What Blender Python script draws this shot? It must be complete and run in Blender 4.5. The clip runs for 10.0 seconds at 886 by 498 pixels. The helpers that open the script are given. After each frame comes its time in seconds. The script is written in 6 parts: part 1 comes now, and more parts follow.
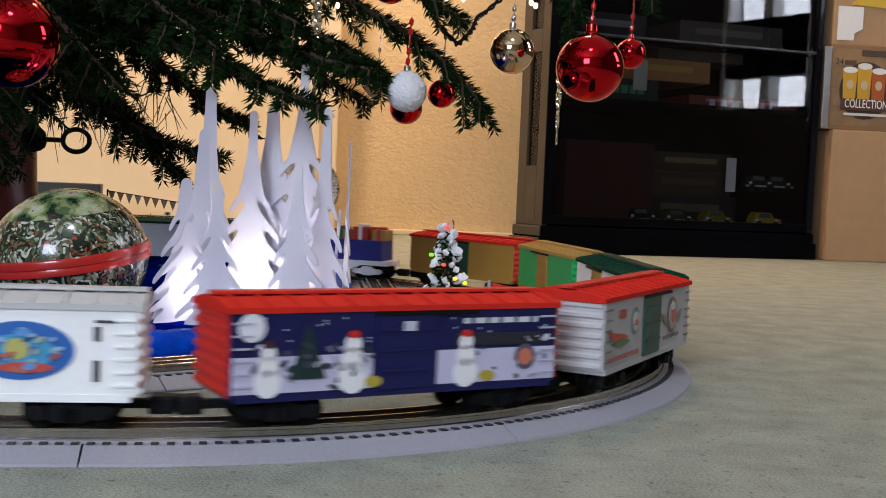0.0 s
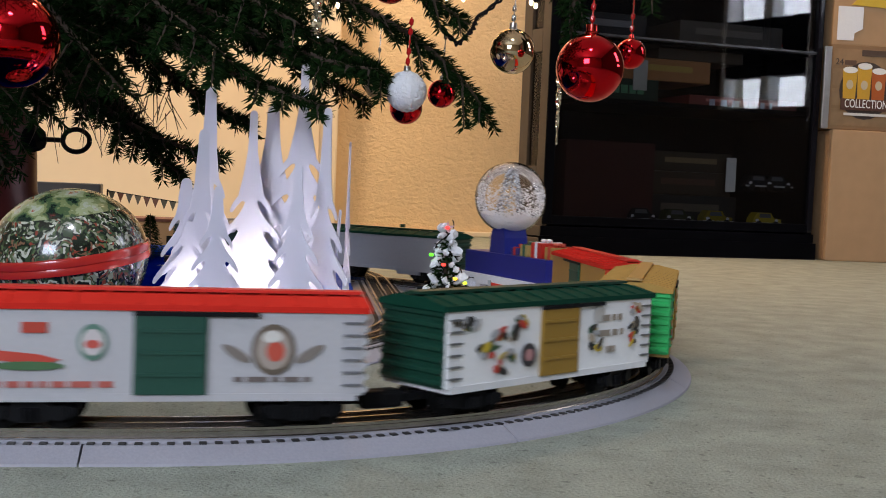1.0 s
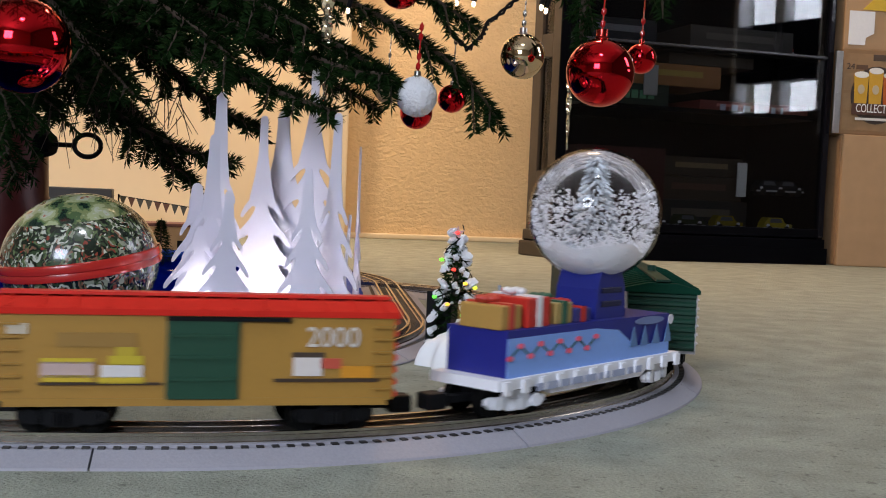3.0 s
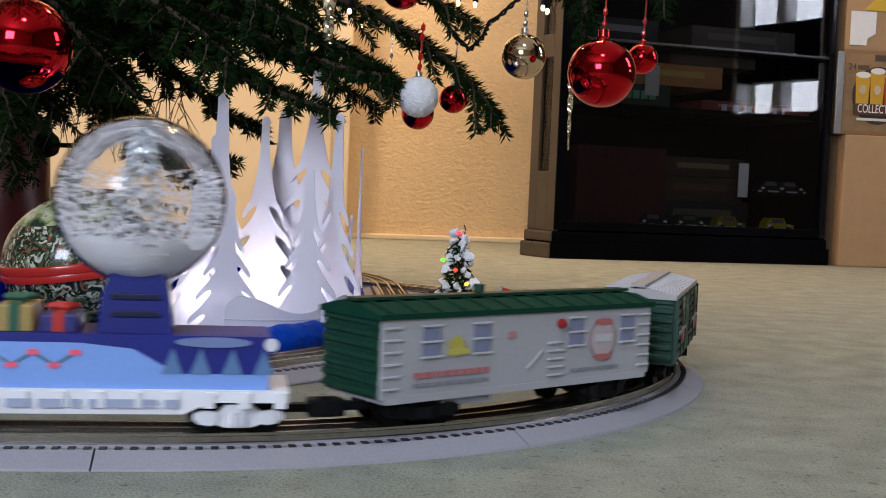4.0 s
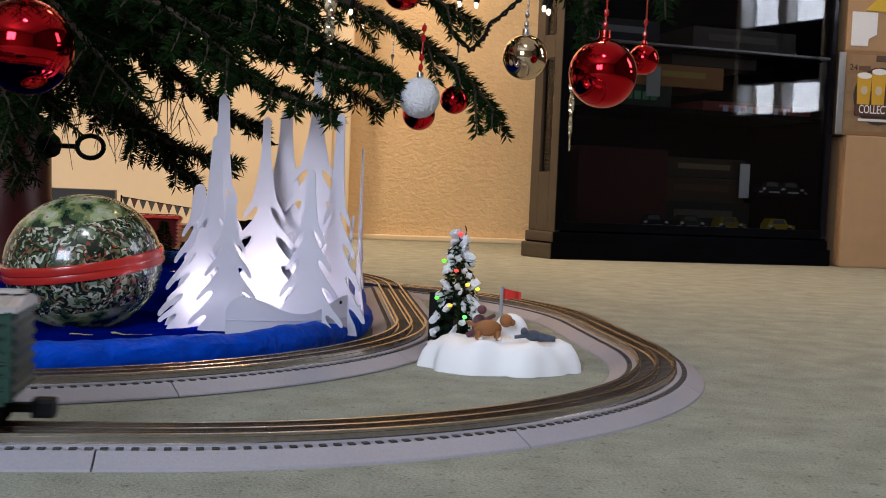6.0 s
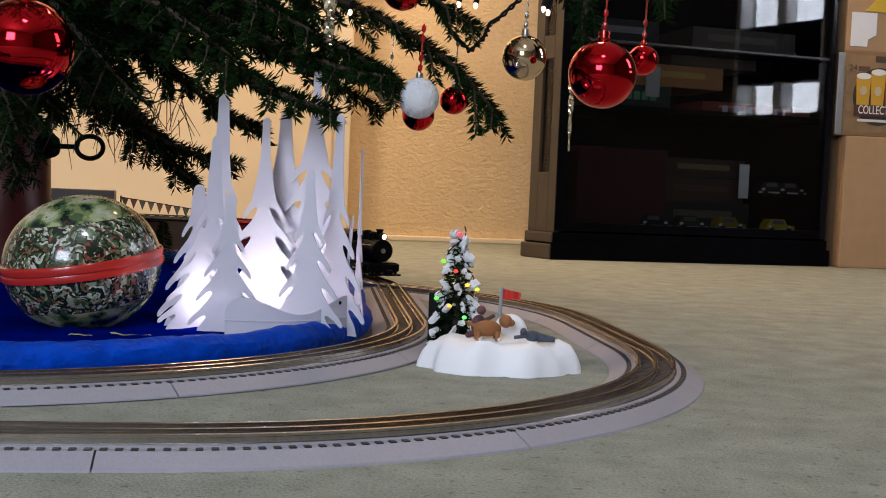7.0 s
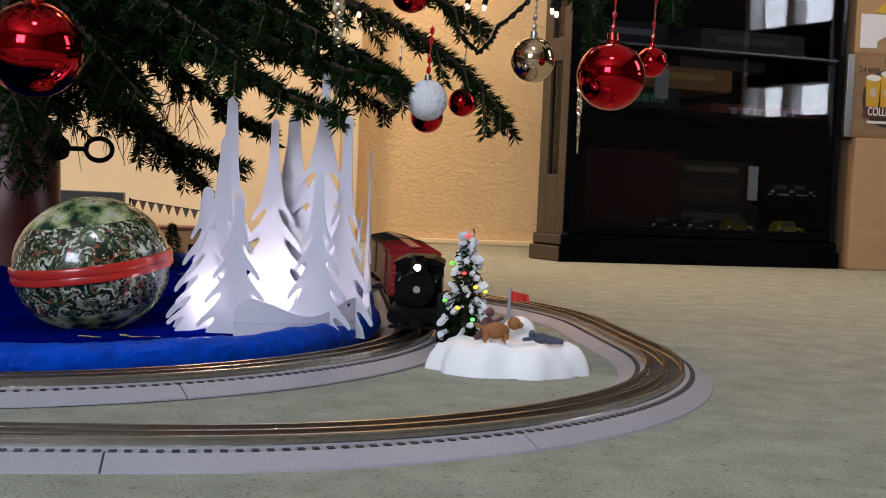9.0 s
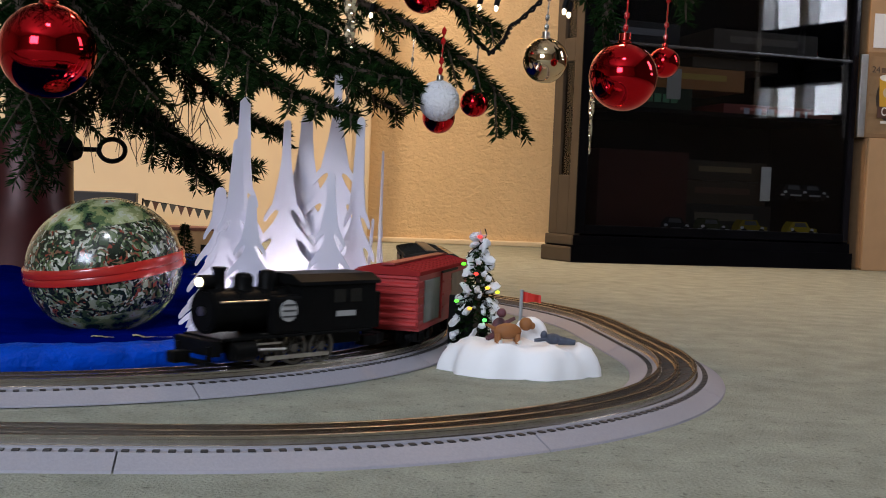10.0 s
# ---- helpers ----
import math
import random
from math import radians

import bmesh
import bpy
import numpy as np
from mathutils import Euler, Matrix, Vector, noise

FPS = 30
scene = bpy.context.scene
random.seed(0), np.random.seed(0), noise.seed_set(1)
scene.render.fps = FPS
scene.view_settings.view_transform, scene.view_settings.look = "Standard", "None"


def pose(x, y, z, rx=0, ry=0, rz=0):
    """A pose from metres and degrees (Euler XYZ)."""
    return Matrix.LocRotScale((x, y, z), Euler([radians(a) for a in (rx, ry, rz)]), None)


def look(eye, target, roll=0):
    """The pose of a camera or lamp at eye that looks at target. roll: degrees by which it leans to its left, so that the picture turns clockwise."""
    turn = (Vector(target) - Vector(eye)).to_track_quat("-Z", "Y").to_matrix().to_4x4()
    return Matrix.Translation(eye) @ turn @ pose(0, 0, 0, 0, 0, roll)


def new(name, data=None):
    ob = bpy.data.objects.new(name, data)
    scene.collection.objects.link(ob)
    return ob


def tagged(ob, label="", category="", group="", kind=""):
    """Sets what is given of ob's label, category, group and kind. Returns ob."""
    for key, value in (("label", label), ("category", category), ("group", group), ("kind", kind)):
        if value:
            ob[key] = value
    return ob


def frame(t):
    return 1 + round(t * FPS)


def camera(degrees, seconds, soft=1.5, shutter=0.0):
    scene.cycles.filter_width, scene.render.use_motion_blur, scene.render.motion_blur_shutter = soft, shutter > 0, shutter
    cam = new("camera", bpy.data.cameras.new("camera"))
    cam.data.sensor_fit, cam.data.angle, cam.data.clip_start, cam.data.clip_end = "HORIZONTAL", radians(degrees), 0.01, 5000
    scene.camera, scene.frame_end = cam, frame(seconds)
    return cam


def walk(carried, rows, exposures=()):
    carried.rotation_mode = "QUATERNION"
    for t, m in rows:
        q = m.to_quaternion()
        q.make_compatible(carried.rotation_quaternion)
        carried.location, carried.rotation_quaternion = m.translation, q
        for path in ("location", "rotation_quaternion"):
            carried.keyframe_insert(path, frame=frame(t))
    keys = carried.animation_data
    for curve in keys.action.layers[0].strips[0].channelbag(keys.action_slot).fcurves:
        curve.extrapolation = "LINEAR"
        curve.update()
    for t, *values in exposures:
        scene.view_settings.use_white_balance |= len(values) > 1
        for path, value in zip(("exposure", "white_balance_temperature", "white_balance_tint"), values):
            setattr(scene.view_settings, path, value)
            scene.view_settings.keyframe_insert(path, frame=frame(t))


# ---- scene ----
from mathutils.bvhtree import BVHTree
from mathutils.geometry import tessellate_polygon

LENS = 42.69
EYE = (0.0, 0.0, 0.164)
# seconds, turn to the left and tilt upwards in degrees, from the resting view
SWAY = [(0.0, -0.63, -0.30), (1.9, -0.63, -0.30), (2.1, -0.60, -0.28), (2.3, -0.50, -0.22), (2.5, -0.35, -0.15), (2.7, -0.21, -0.10),
        (3.2, -0.08, -0.07), (3.8, -0.035, -0.06), (4.5, -0.03, -0.05), (5.0, 0.03, -0.04), (5.7, 0.03, -0.03), (7.0, 0.0, 0.0),
        (8.0, 0.0, 0.0), (8.2, 0.06, 0.03), (8.5, 0.26, 0.06), (9.0, 0.43, 0.085), (9.5, 0.72, 0.075), (10.0, 1.03, 0.09)]


def view(turn, tilt):
    a, p = radians(turn), radians(-2.92 + tilt)
    way = Vector((-math.sin(a) * math.cos(p), math.cos(a) * math.cos(p), math.sin(p)))
    return look(EYE, Vector(EYE) + way, 2.46)


cam = camera(LENS, 10.0, soft=1.0, shutter=0.35)
walk(cam, [(t, view(a, b)) for t, a, b in SWAY], exposures=[(0.0, 0.0, 6400, 19), (2.5, -0.01, 6400, 19), (5.0, -0.08, 6400, 19), (7.0, -0.15, 6400, 19), (8.5, -0.17, 6400, 19), (9.1, -0.10, 6400, 19), (10.0, -0.17, 6400, 19)])

# ---- world, lights ----
world = bpy.data.worlds.new("sky")
scene.world = world
world.use_nodes = True
wn = world.node_tree.nodes
sky = wn.new("ShaderNodeTexSky")
sky.sky_type, sky.sun_disc = "NISHITA", False
sky.sun_elevation, sky.sun_rotation = radians(35), radians(120)
world.node_tree.links.new(sky.outputs[0], wn["Background"].inputs[0])
wn["Background"].inputs[1].default_value = 0.12


def area_lamp(name, m, w, h, power, colour, shape="RECTANGLE"):
    d = bpy.data.lights.new(name, "AREA")
    d.shape, d.size, d.energy, d.color = shape, w, power, colour
    if shape == "RECTANGLE":
        d.size_y = h
    ob = new(name, d)
    ob.matrix_world = m
    return ob


# daylight in the window openings, and two ceiling lamps
area_lamp("window_light", look((-1.2, -2.44, 1.45), (-0.5, 0.0, 0.6)), 1.2, 1.1, 92, (0.76, 0.89, 1.0))
area_lamp("window_light", look((2.53, 1.76, 1.2), (0.0, 1.76, 1.0)), 0.46, 1.3, 21.0, (0.84, 0.93, 1.0))
area_lamp("lamp_light", look((0.0, -0.1, 2.38), (0.0, 0.15, 0.0)), 0.35, 0.35, 15, (0.86, 0.94, 1.0), "DISK")
area_lamp("lamp_light", look((0.2, 2.70, 2.36), (0.2, 3.45, 0.5)), 0.4, 0.4, 37, (1.0, 0.66, 0.35), "DISK")
# unseen lamp below the ceiling, added to brighten the cream wall panel
area_lamp("lamp_light", look((-0.9, 2.75, 1.9), (-0.75, 3.4, 0.5)), 0.25, 0.25, 31, (1.0, 0.79, 0.54), "DISK")


# ---- materials ----
def shader(name, base=(0.5, 0.5, 0.5), rough=0.6, metal=0.0, grain=0.15, size=60.0, bump=0.15, big=3.0, dist=0.002, island=0.0, coat=0.0, spec=0.5, transmission=0.0, ior=1.45, emit=None, glow=0.0):
    """Principled surface whose colour varies at two scales, with a fine relief."""
    m = bpy.data.materials.new(name)
    m.use_nodes = True
    nt = m.node_tree
    b = nt.nodes["Principled BSDF"]
    b.inputs["Roughness"].default_value = rough
    b.inputs["Metallic"].default_value = metal
    b.inputs["Coat Weight"].default_value = coat
    b.inputs["Specular IOR Level"].default_value = spec
    b.inputs["Transmission Weight"].default_value = transmission
    b.inputs["IOR"].default_value = ior
    if emit:
        b.inputs["Emission Color"].default_value = (*emit, 1)
        b.inputs["Emission Strength"].default_value = glow
    tc = nt.nodes.new("ShaderNodeTexCoord")
    fine = nt.nodes.new("ShaderNodeTexNoise")
    fine.inputs["Scale"].default_value, fine.inputs["Detail"].default_value = size, 4
    broad = nt.nodes.new("ShaderNodeTexNoise")
    broad.inputs["Scale"].default_value, broad.inputs["Detail"].default_value = big, 3
    for n in (fine, broad):
        nt.links.new(tc.outputs["Object"], n.inputs["Vector"])
    add = nt.nodes.new("ShaderNodeMath")
    add.operation = "ADD"
    nt.links.new(fine.outputs["Fac"], add.inputs[0])
    nt.links.new(broad.outputs["Fac"], add.inputs[1])
    ramp = nt.nodes.new("ShaderNodeMapRange")
    ramp.inputs["From Min"].default_value, ramp.inputs["From Max"].default_value = 0.6, 1.4
    ramp.inputs["To Min"].default_value, ramp.inputs["To Max"].default_value = 1 - grain, 1 + grain
    nt.links.new(add.outputs[0], ramp.inputs["Value"])
    mul = nt.nodes.new("ShaderNodeVectorMath")
    mul.operation = "SCALE"
    mul.inputs[0].default_value = base
    nt.links.new(ramp.outputs[0], mul.inputs["Scale"])
    last = mul.outputs[0]
    if island:
        geo = nt.nodes.new("ShaderNodeNewGeometry")
        r2 = nt.nodes.new("ShaderNodeMapRange")
        r2.inputs["To Min"].default_value, r2.inputs["To Max"].default_value = 1 - island, 1 + island
        nt.links.new(geo.outputs["Random Per Island"], r2.inputs["Value"])
        m2 = nt.nodes.new("ShaderNodeVectorMath")
        m2.operation = "SCALE"
        nt.links.new(last, m2.inputs[0])
        nt.links.new(r2.outputs[0], m2.inputs["Scale"])
        last = m2.outputs[0]
    nt.links.new(last, b.inputs["Base Color"])
    if bump:
        bp = nt.nodes.new("ShaderNodeBump")
        bp.inputs["Strength"].default_value, bp.inputs["Distance"].default_value = bump, dist
        nt.links.new(fine.outputs["Fac"], bp.inputs["Height"])
        nt.links.new(bp.outputs[0], b.inputs["Normal"])
    return m


def ramp_of(nt, fac, stops):
    r = nt.nodes.new("ShaderNodeValToRGB")
    r.color_ramp.interpolation = "CONSTANT" if len(stops) > 3 else "LINEAR"
    while len(r.color_ramp.elements) < len(stops):
        r.color_ramp.elements.new(0.5)
    for e, (p, c) in zip(r.color_ramp.elements, stops):
        e.position, e.color = p, (*c, 1)
    nt.links.new(fac, r.inputs[0])
    return r.outputs[0]


M = {}


def paint(colour, rough=0.45, grain=0.06):
    key = (colour, rough)
    if key not in M:
        M[key] = shader("paint", colour, rough, grain=grain, size=300, bump=0.05, big=15, dist=0.0004)
    return M[key]




def carpet_material():
    """Short pile with soft mottling and scattered dark flecks."""
    m = shader("carpet", (0.29, 0.31, 0.262), 0.95, grain=0.30, size=420, bump=0.8, big=24, dist=0.003, spec=0.08)
    nt = m.node_tree
    b = nt.nodes["Principled BSDF"]
    base = b.inputs["Base Color"].links[0].from_socket
    tc = nt.nodes.new("ShaderNodeTexCoord")
    fl = nt.nodes.new("ShaderNodeTexNoise")
    fl.inputs["Scale"].default_value, fl.inputs["Detail"].default_value = 150, 3
    nt.links.new(tc.outputs["Object"], fl.inputs["Vector"])
    r = nt.nodes.new("ShaderNodeMapRange")
    r.inputs["From Min"].default_value, r.inputs["From Max"].default_value = 0.60, 0.70
    r.inputs["To Min"].default_value, r.inputs["To Max"].default_value = 1.0, 0.66
    nt.links.new(fl.outputs["Fac"], r.inputs["Value"])
    k = nt.nodes.new("ShaderNodeVectorMath")
    k.operation = "SCALE"
    nt.links.new(base, k.inputs[0])
    nt.links.new(r.outputs[0], k.inputs["Scale"])
    nt.links.new(k.outputs[0], b.inputs["Base Color"])
    return m


CARPET = carpet_material()
ROADBED = shader("roadbed_plastic", (0.305, 0.300, 0.342), 0.6, grain=0.10, size=500, bump=0.35, big=9, dist=0.0008)
TIE = shader("tie_plastic", (0.022, 0.020, 0.020), 0.55, grain=0.25, size=200, bump=0.2)
RAIL = shader("rail_steel", (0.46, 0.42, 0.38), 0.27, 1.0, grain=0.18, size=90, bump=0.05)
BLACK = shader("black_plastic", (0.007, 0.007, 0.008), 0.5, spec=0.12, grain=0.2, size=150, bump=0.1)
IRON = shader("dull_black_metal", (0.005, 0.005, 0.005), 0.42, 0.08, spec=0.05, grain=0.25, size=120, bump=0.1)
STEEL = shader("bright_steel", (0.55, 0.53, 0.5), 0.3, 1.0, grain=0.1, size=90, bump=0.05)
BLUE_SATIN = shader("blue_satin", (0.0003, 0.004, 0.120), 0.6, spec=0.0, grain=0.3, size=35, bump=0.4, big=12, dist=0.004)
CARTON = shader("corrugated_cardboard", (0.44, 0.27, 0.14), 0.85, grain=0.08, size=25, bump=0.1)
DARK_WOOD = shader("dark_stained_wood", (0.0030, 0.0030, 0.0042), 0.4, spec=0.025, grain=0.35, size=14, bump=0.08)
LIT_WOOD = shader("lit_side_wood", (0.078, 0.060, 0.044), 0.45, spec=0.3, grain=0.2, size=14, bump=0.08)
RED_BALL = shader("red_metallic_glass", (0.62, 0.012, 0.018), 0.07, 1.0, grain=0.04, size=20, bump=0.01)
GOLD_BALL = shader("champagne_mirror_glass", (0.78, 0.60, 0.40), 0.06, 1.0, grain=0.04, size=20, bump=0.01)
SNOW = shader("snow_glitter", (0.82, 0.83, 0.86), 0.8, grain=0.06, size=900, bump=0.7, big=30, dist=0.002)


def thin_glass(name, tint, gloss):
    """A thin clear pane: see-through, with mirror gloss by the viewing angle."""
    m = bpy.data.materials.new(name)
    m.use_nodes = True
    nt = m.node_tree
    nt.nodes.remove(nt.nodes["Principled BSDF"])
    tr = nt.nodes.new("ShaderNodeBsdfTransparent")
    tr.inputs[0].default_value = (*tint, 1)
    gl = nt.nodes.new("ShaderNodeBsdfGlossy")
    gl.inputs["Roughness"].default_value = 0.02
    fr = nt.nodes.new("ShaderNodeFresnel")
    fr.inputs["IOR"].default_value = gloss
    mx = nt.nodes.new("ShaderNodeMixShader")
    nt.links.new(fr.outputs[0], mx.inputs[0])
    nt.links.new(tr.outputs[0], mx.inputs[1])
    nt.links.new(gl.outputs[0], mx.inputs[2])
    nt.links.new(mx.outputs[0], nt.nodes["Material Output"].inputs[0])
    return m


GLASS = thin_glass("clear_plastic", (0.975, 0.98, 0.985), 1.4)
CABINET_GLASS = thin_glass("cabinet_glass", (0.74, 0.75, 0.76), 1.47)
MOULDED = shader("white_moulded_plastic", (0.88, 0.88, 0.90), 0.55, grain=0.04, size=40, bump=0.1)
BARK = shader("bark", (0.045, 0.03, 0.02), 0.9, grain=0.4, size=60, bump=0.8, dist=0.004)
NEEDLE = shader("fir_needles", (0.0075, 0.020, 0.005), 0.75, spec=0.03, grain=0.3, size=40, bump=0.0, big=8, island=0.35)


def wall_material():
    m = shader("ragged_plaster", (0.74, 0.56, 0.33), 0.9, grain=0.08, size=40, bump=0.0, big=4)
    nt = m.node_tree
    tc = nt.nodes.new("ShaderNodeTexCoord")
    mp = nt.nodes.new("ShaderNodeMapping")
    mp.inputs["Scale"].default_value = (0.9, 1.0, 1.3)
    v = nt.nodes.new("ShaderNodeTexNoise")
    v.inputs["Scale"].default_value, v.inputs["Detail"].default_value, v.inputs["Distortion"].default_value = 70, 6, 0.5
    nt.links.new(tc.outputs["Object"], mp.inputs[0])
    nt.links.new(mp.outputs[0], v.inputs["Vector"])
    bp = nt.nodes.new("ShaderNodeBump")
    bp.inputs["Strength"].default_value, bp.inputs["Distance"].default_value = 1.0, 0.0046
    nt.links.new(v.outputs["Fac"], bp.inputs["Height"])
    nt.links.new(bp.outputs[0], nt.nodes["Principled BSDF"].inputs["Normal"])
    return m


PLASTER = wall_material()


# ---- building helpers ----
def mesh_of(name, bm, material, smooth=False):
    bmesh.ops.recalc_face_normals(bm, faces=bm.faces)
    me = bpy.data.meshes.new(name)
    bm.to_mesh(me)
    bm.free()
    if material:
        me.materials.append(material)
    if smooth:
        me.shade_smooth()
        me.set_sharp_from_angle(angle=radians(38))
    return me


def part(name, bm, material, parent, label="", smooth=False, m=None):
    ob = new(name, mesh_of(name, bm, material, smooth))
    ob.parent = parent
    if m is not None:
        ob.matrix_basis = m
    if label:
        tagged(ob, label)
    return ob


def single(name, bm, material, label, category, group="", kind="", smooth=False, m=None):
    ob = new(name, mesh_of(name, bm, material, smooth))
    if m is not None:
        ob.matrix_basis = m
    return tagged(ob, label, category, group, kind)


def empty(name, label, category, group="", kind="", m=None):
    ob = new(name)
    if m is not None:
        ob.matrix_basis = m
    return tagged(ob, label, category, group, kind)


def box(bm, x0, x1, y0, y1, z0, z1, bevel=0.0):
    r = bmesh.ops.create_cube(bm, size=1, matrix=Matrix.Translation(((x0 + x1) / 2, (y0 + y1) / 2, (z0 + z1) / 2)) @ Matrix.Diagonal((x1 - x0, y1 - y0, z1 - z0, 1)))
    if bevel:
        es = list({e for v in r["verts"] for e in v.link_edges})
        bmesh.ops.bevel(bm, geom=es, offset=bevel, segments=2, affect="EDGES", profile=0.6)
    return bm


def a_box(*a, bevel=0.0):
    return box(bmesh.new(), *a, bevel=bevel)


def tube(bm, p, q, r0, r1=None, n=12, caps=True):
    p, q = Vector(p), Vector(q)
    d = q - p
    m = Matrix.Translation((p + q) / 2) @ d.to_track_quat("Z", "Y").to_matrix().to_4x4()
    bmesh.ops.create_cone(bm, cap_ends=caps, segments=n, radius1=r0, radius2=r0 if r1 is None else r1, depth=d.length, matrix=m)
    return bm


class Rods:
    """Collects many thin tapered rods in one mesh."""

    def __init__(self):
        self.v, self.f = [], []

    def add(self, p, q, r0, r1, n=5):
        p, q = Vector(p), Vector(q)
        d = (q - p).normalized()
        a = d.orthogonal().normalized()
        b = d.cross(a)
        k0 = len(self.v)
        for c, r in ((p, r0), (q, r1)):
            for j in range(n):
                t = j * math.tau / n
                self.v.append(c + (a * math.cos(t) + b * math.sin(t)) * r)
        for j in range(n):
            i = (j + 1) % n
            self.f.append((k0 + j, k0 + i, k0 + n + i, k0 + n + j))
        self.f.append(tuple(k0 + n + j for j in range(n)))

    def part(self, name, material, parent, label="", smooth=False):
        me = bpy.data.meshes.new(name)
        me.from_pydata(self.v, [], self.f)
        me.materials.append(material)
        if smooth:
            me.shade_smooth()
        ob = new(name, me)
        ob.parent = parent
        return tagged(ob, label)


def a_tube(*a, **k):
    return tube(bmesh.new(), *a, **k)


def lathe(profile, n=32, m=None):
    """A turned body from (radius, height) pairs."""
    bm = bmesh.new()
    rings = []
    for r, z in profile:
        rings.append([bm.verts.new((r * math.cos(k * math.tau / n), r * math.sin(k * math.tau / n), z)) for k in range(n)] if r > 1e-6 else [bm.verts.new((0, 0, z))])
    for a, b in zip(rings, rings[1:]):
        for k in range(n):
            j = (k + 1) % n
            vs = [a[k], a[j], b[j], b[k]] if len(a) > 1 and len(b) > 1 else ([a[0], b[j], b[k]] if len(a) == 1 else [a[k], a[j], b[0]])
            bm.faces.new(vs)
    if m is not None:
        bm.transform(m)
    return bm


def ball(r, u=32, v=16, m=None):
    bm = bmesh.new()
    bmesh.ops.create_uvsphere(bm, u_segments=u, v_segments=v, radius=r, matrix=m or Matrix())
    return bm


def prism(outline, depth):
    """An outline of (x, z) pairs, given thickness along y."""
    bm = bmesh.new()
    a = [bm.verts.new((x, -depth / 2, z)) for x, z in outline]
    b = [bm.verts.new((x, depth / 2, z)) for x, z in outline]
    bm.faces.new(a)
    bm.faces.new(b[::-1])
    n = len(outline)
    for k in range(n):
        bm.faces.new((a[k], b[k], b[(k + 1) % n], a[(k + 1) % n]))
    return bm


def disc(rx, rz, depth, n=24):
    return prism([(rx * math.cos(k * math.tau / n), rz * math.sin(k * math.tau / n)) for k in range(n)], depth)


# ---- the two track lines ----
class Line:
    """A track's middle line: straight, curve, straight, curve, straight; s runs from the front of the layout round to its back."""

    def __init__(self, cx, cy, r, a0, a1, straight, far, a2, r2):
        self.legs = []
        p = Vector((cx + r * math.cos(a0), cy + r * math.sin(a0)))
        h = a0 + math.pi / 2
        self.start, self.h0 = p.copy(), h
        for kind, val, bend in (("arc", a1 - a0, r), ("line", straight, r), ("arc", a2, r2), ("line", far, r)):
            length = bend * val if kind == "arc" else val
            self.legs.append((kind, length, p.copy(), h, bend))
            p, h = self.step(kind, length, p, h, bend)

    @staticmethod
    def step(kind, s, p, h, r):
        if kind == "line":
            return p + Vector((math.cos(h), math.sin(h))) * s, h
        a = s / r
        c = p + Vector((-math.sin(h), math.cos(h))) * r
        return c + Vector((math.sin(h + a), -math.cos(h + a))) * r, h + a

    def at(self, s):
        if s < 0:
            return self.step("line", s, self.start, self.h0, 1)
        for k, (kind, length, p, h, r) in enumerate(self.legs):
            if s <= length or k == len(self.legs) - 1:
                return self.step(kind, s, p, h, r)
            s -= length


OUTER = Line(-0.249, 1.117, 0.457, -1.412, 0.126, 0.211, 4.0, 1.571, 0.505)
INNER = Line(-0.489, 1.248, 0.457, -1.60, 0.106, 0.45, 4.0, 1.571, 0.457)
RAIL_TOP = 0.016


def sweep(line, s0, s1, section, step=0.02, lift=0.0):
    """A closed section of (offset to the outside, height) pairs drawn along the line."""
    bm = bmesh.new()
    n = max(2, int((s1 - s0) / step) + 1)
    prev = None
    for k in range(n + 1):
        p, h = line.at(s0 + (s1 - s0) * k / n)
        out = Vector((math.sin(h), -math.cos(h)))
        ring = [bm.verts.new((*(p + out * o), z + lift)) for o, z in section]
        if prev:
            for i in range(len(ring)):
                j = (i + 1) % len(ring)
                bm.faces.new((prev[i], prev[j], ring[j], ring[i]))
        else:
            bm.faces.new(ring)
        prev = ring
    bm.faces.new(prev[::-1])
    return bm


# ---- setting ----
def structure(name, bm, material, label, category="", smooth=False, m=None):
    return single(name, bm, material, label, category or name.split("_")[0], kind="structure", smooth=smooth, m=m)


WALL = pose(-0.256, 3.60, 0, 0, 0, 13)
CREAM = shader("smooth_cream_paint", (0.80, 0.66, 0.46), 0.7, grain=0.03, size=20, bump=0.03)
PALE_TRIM = shader("pale_trim", (0.82, 0.70, 0.50), 0.5, grain=0.05, size=30, bump=0.05)


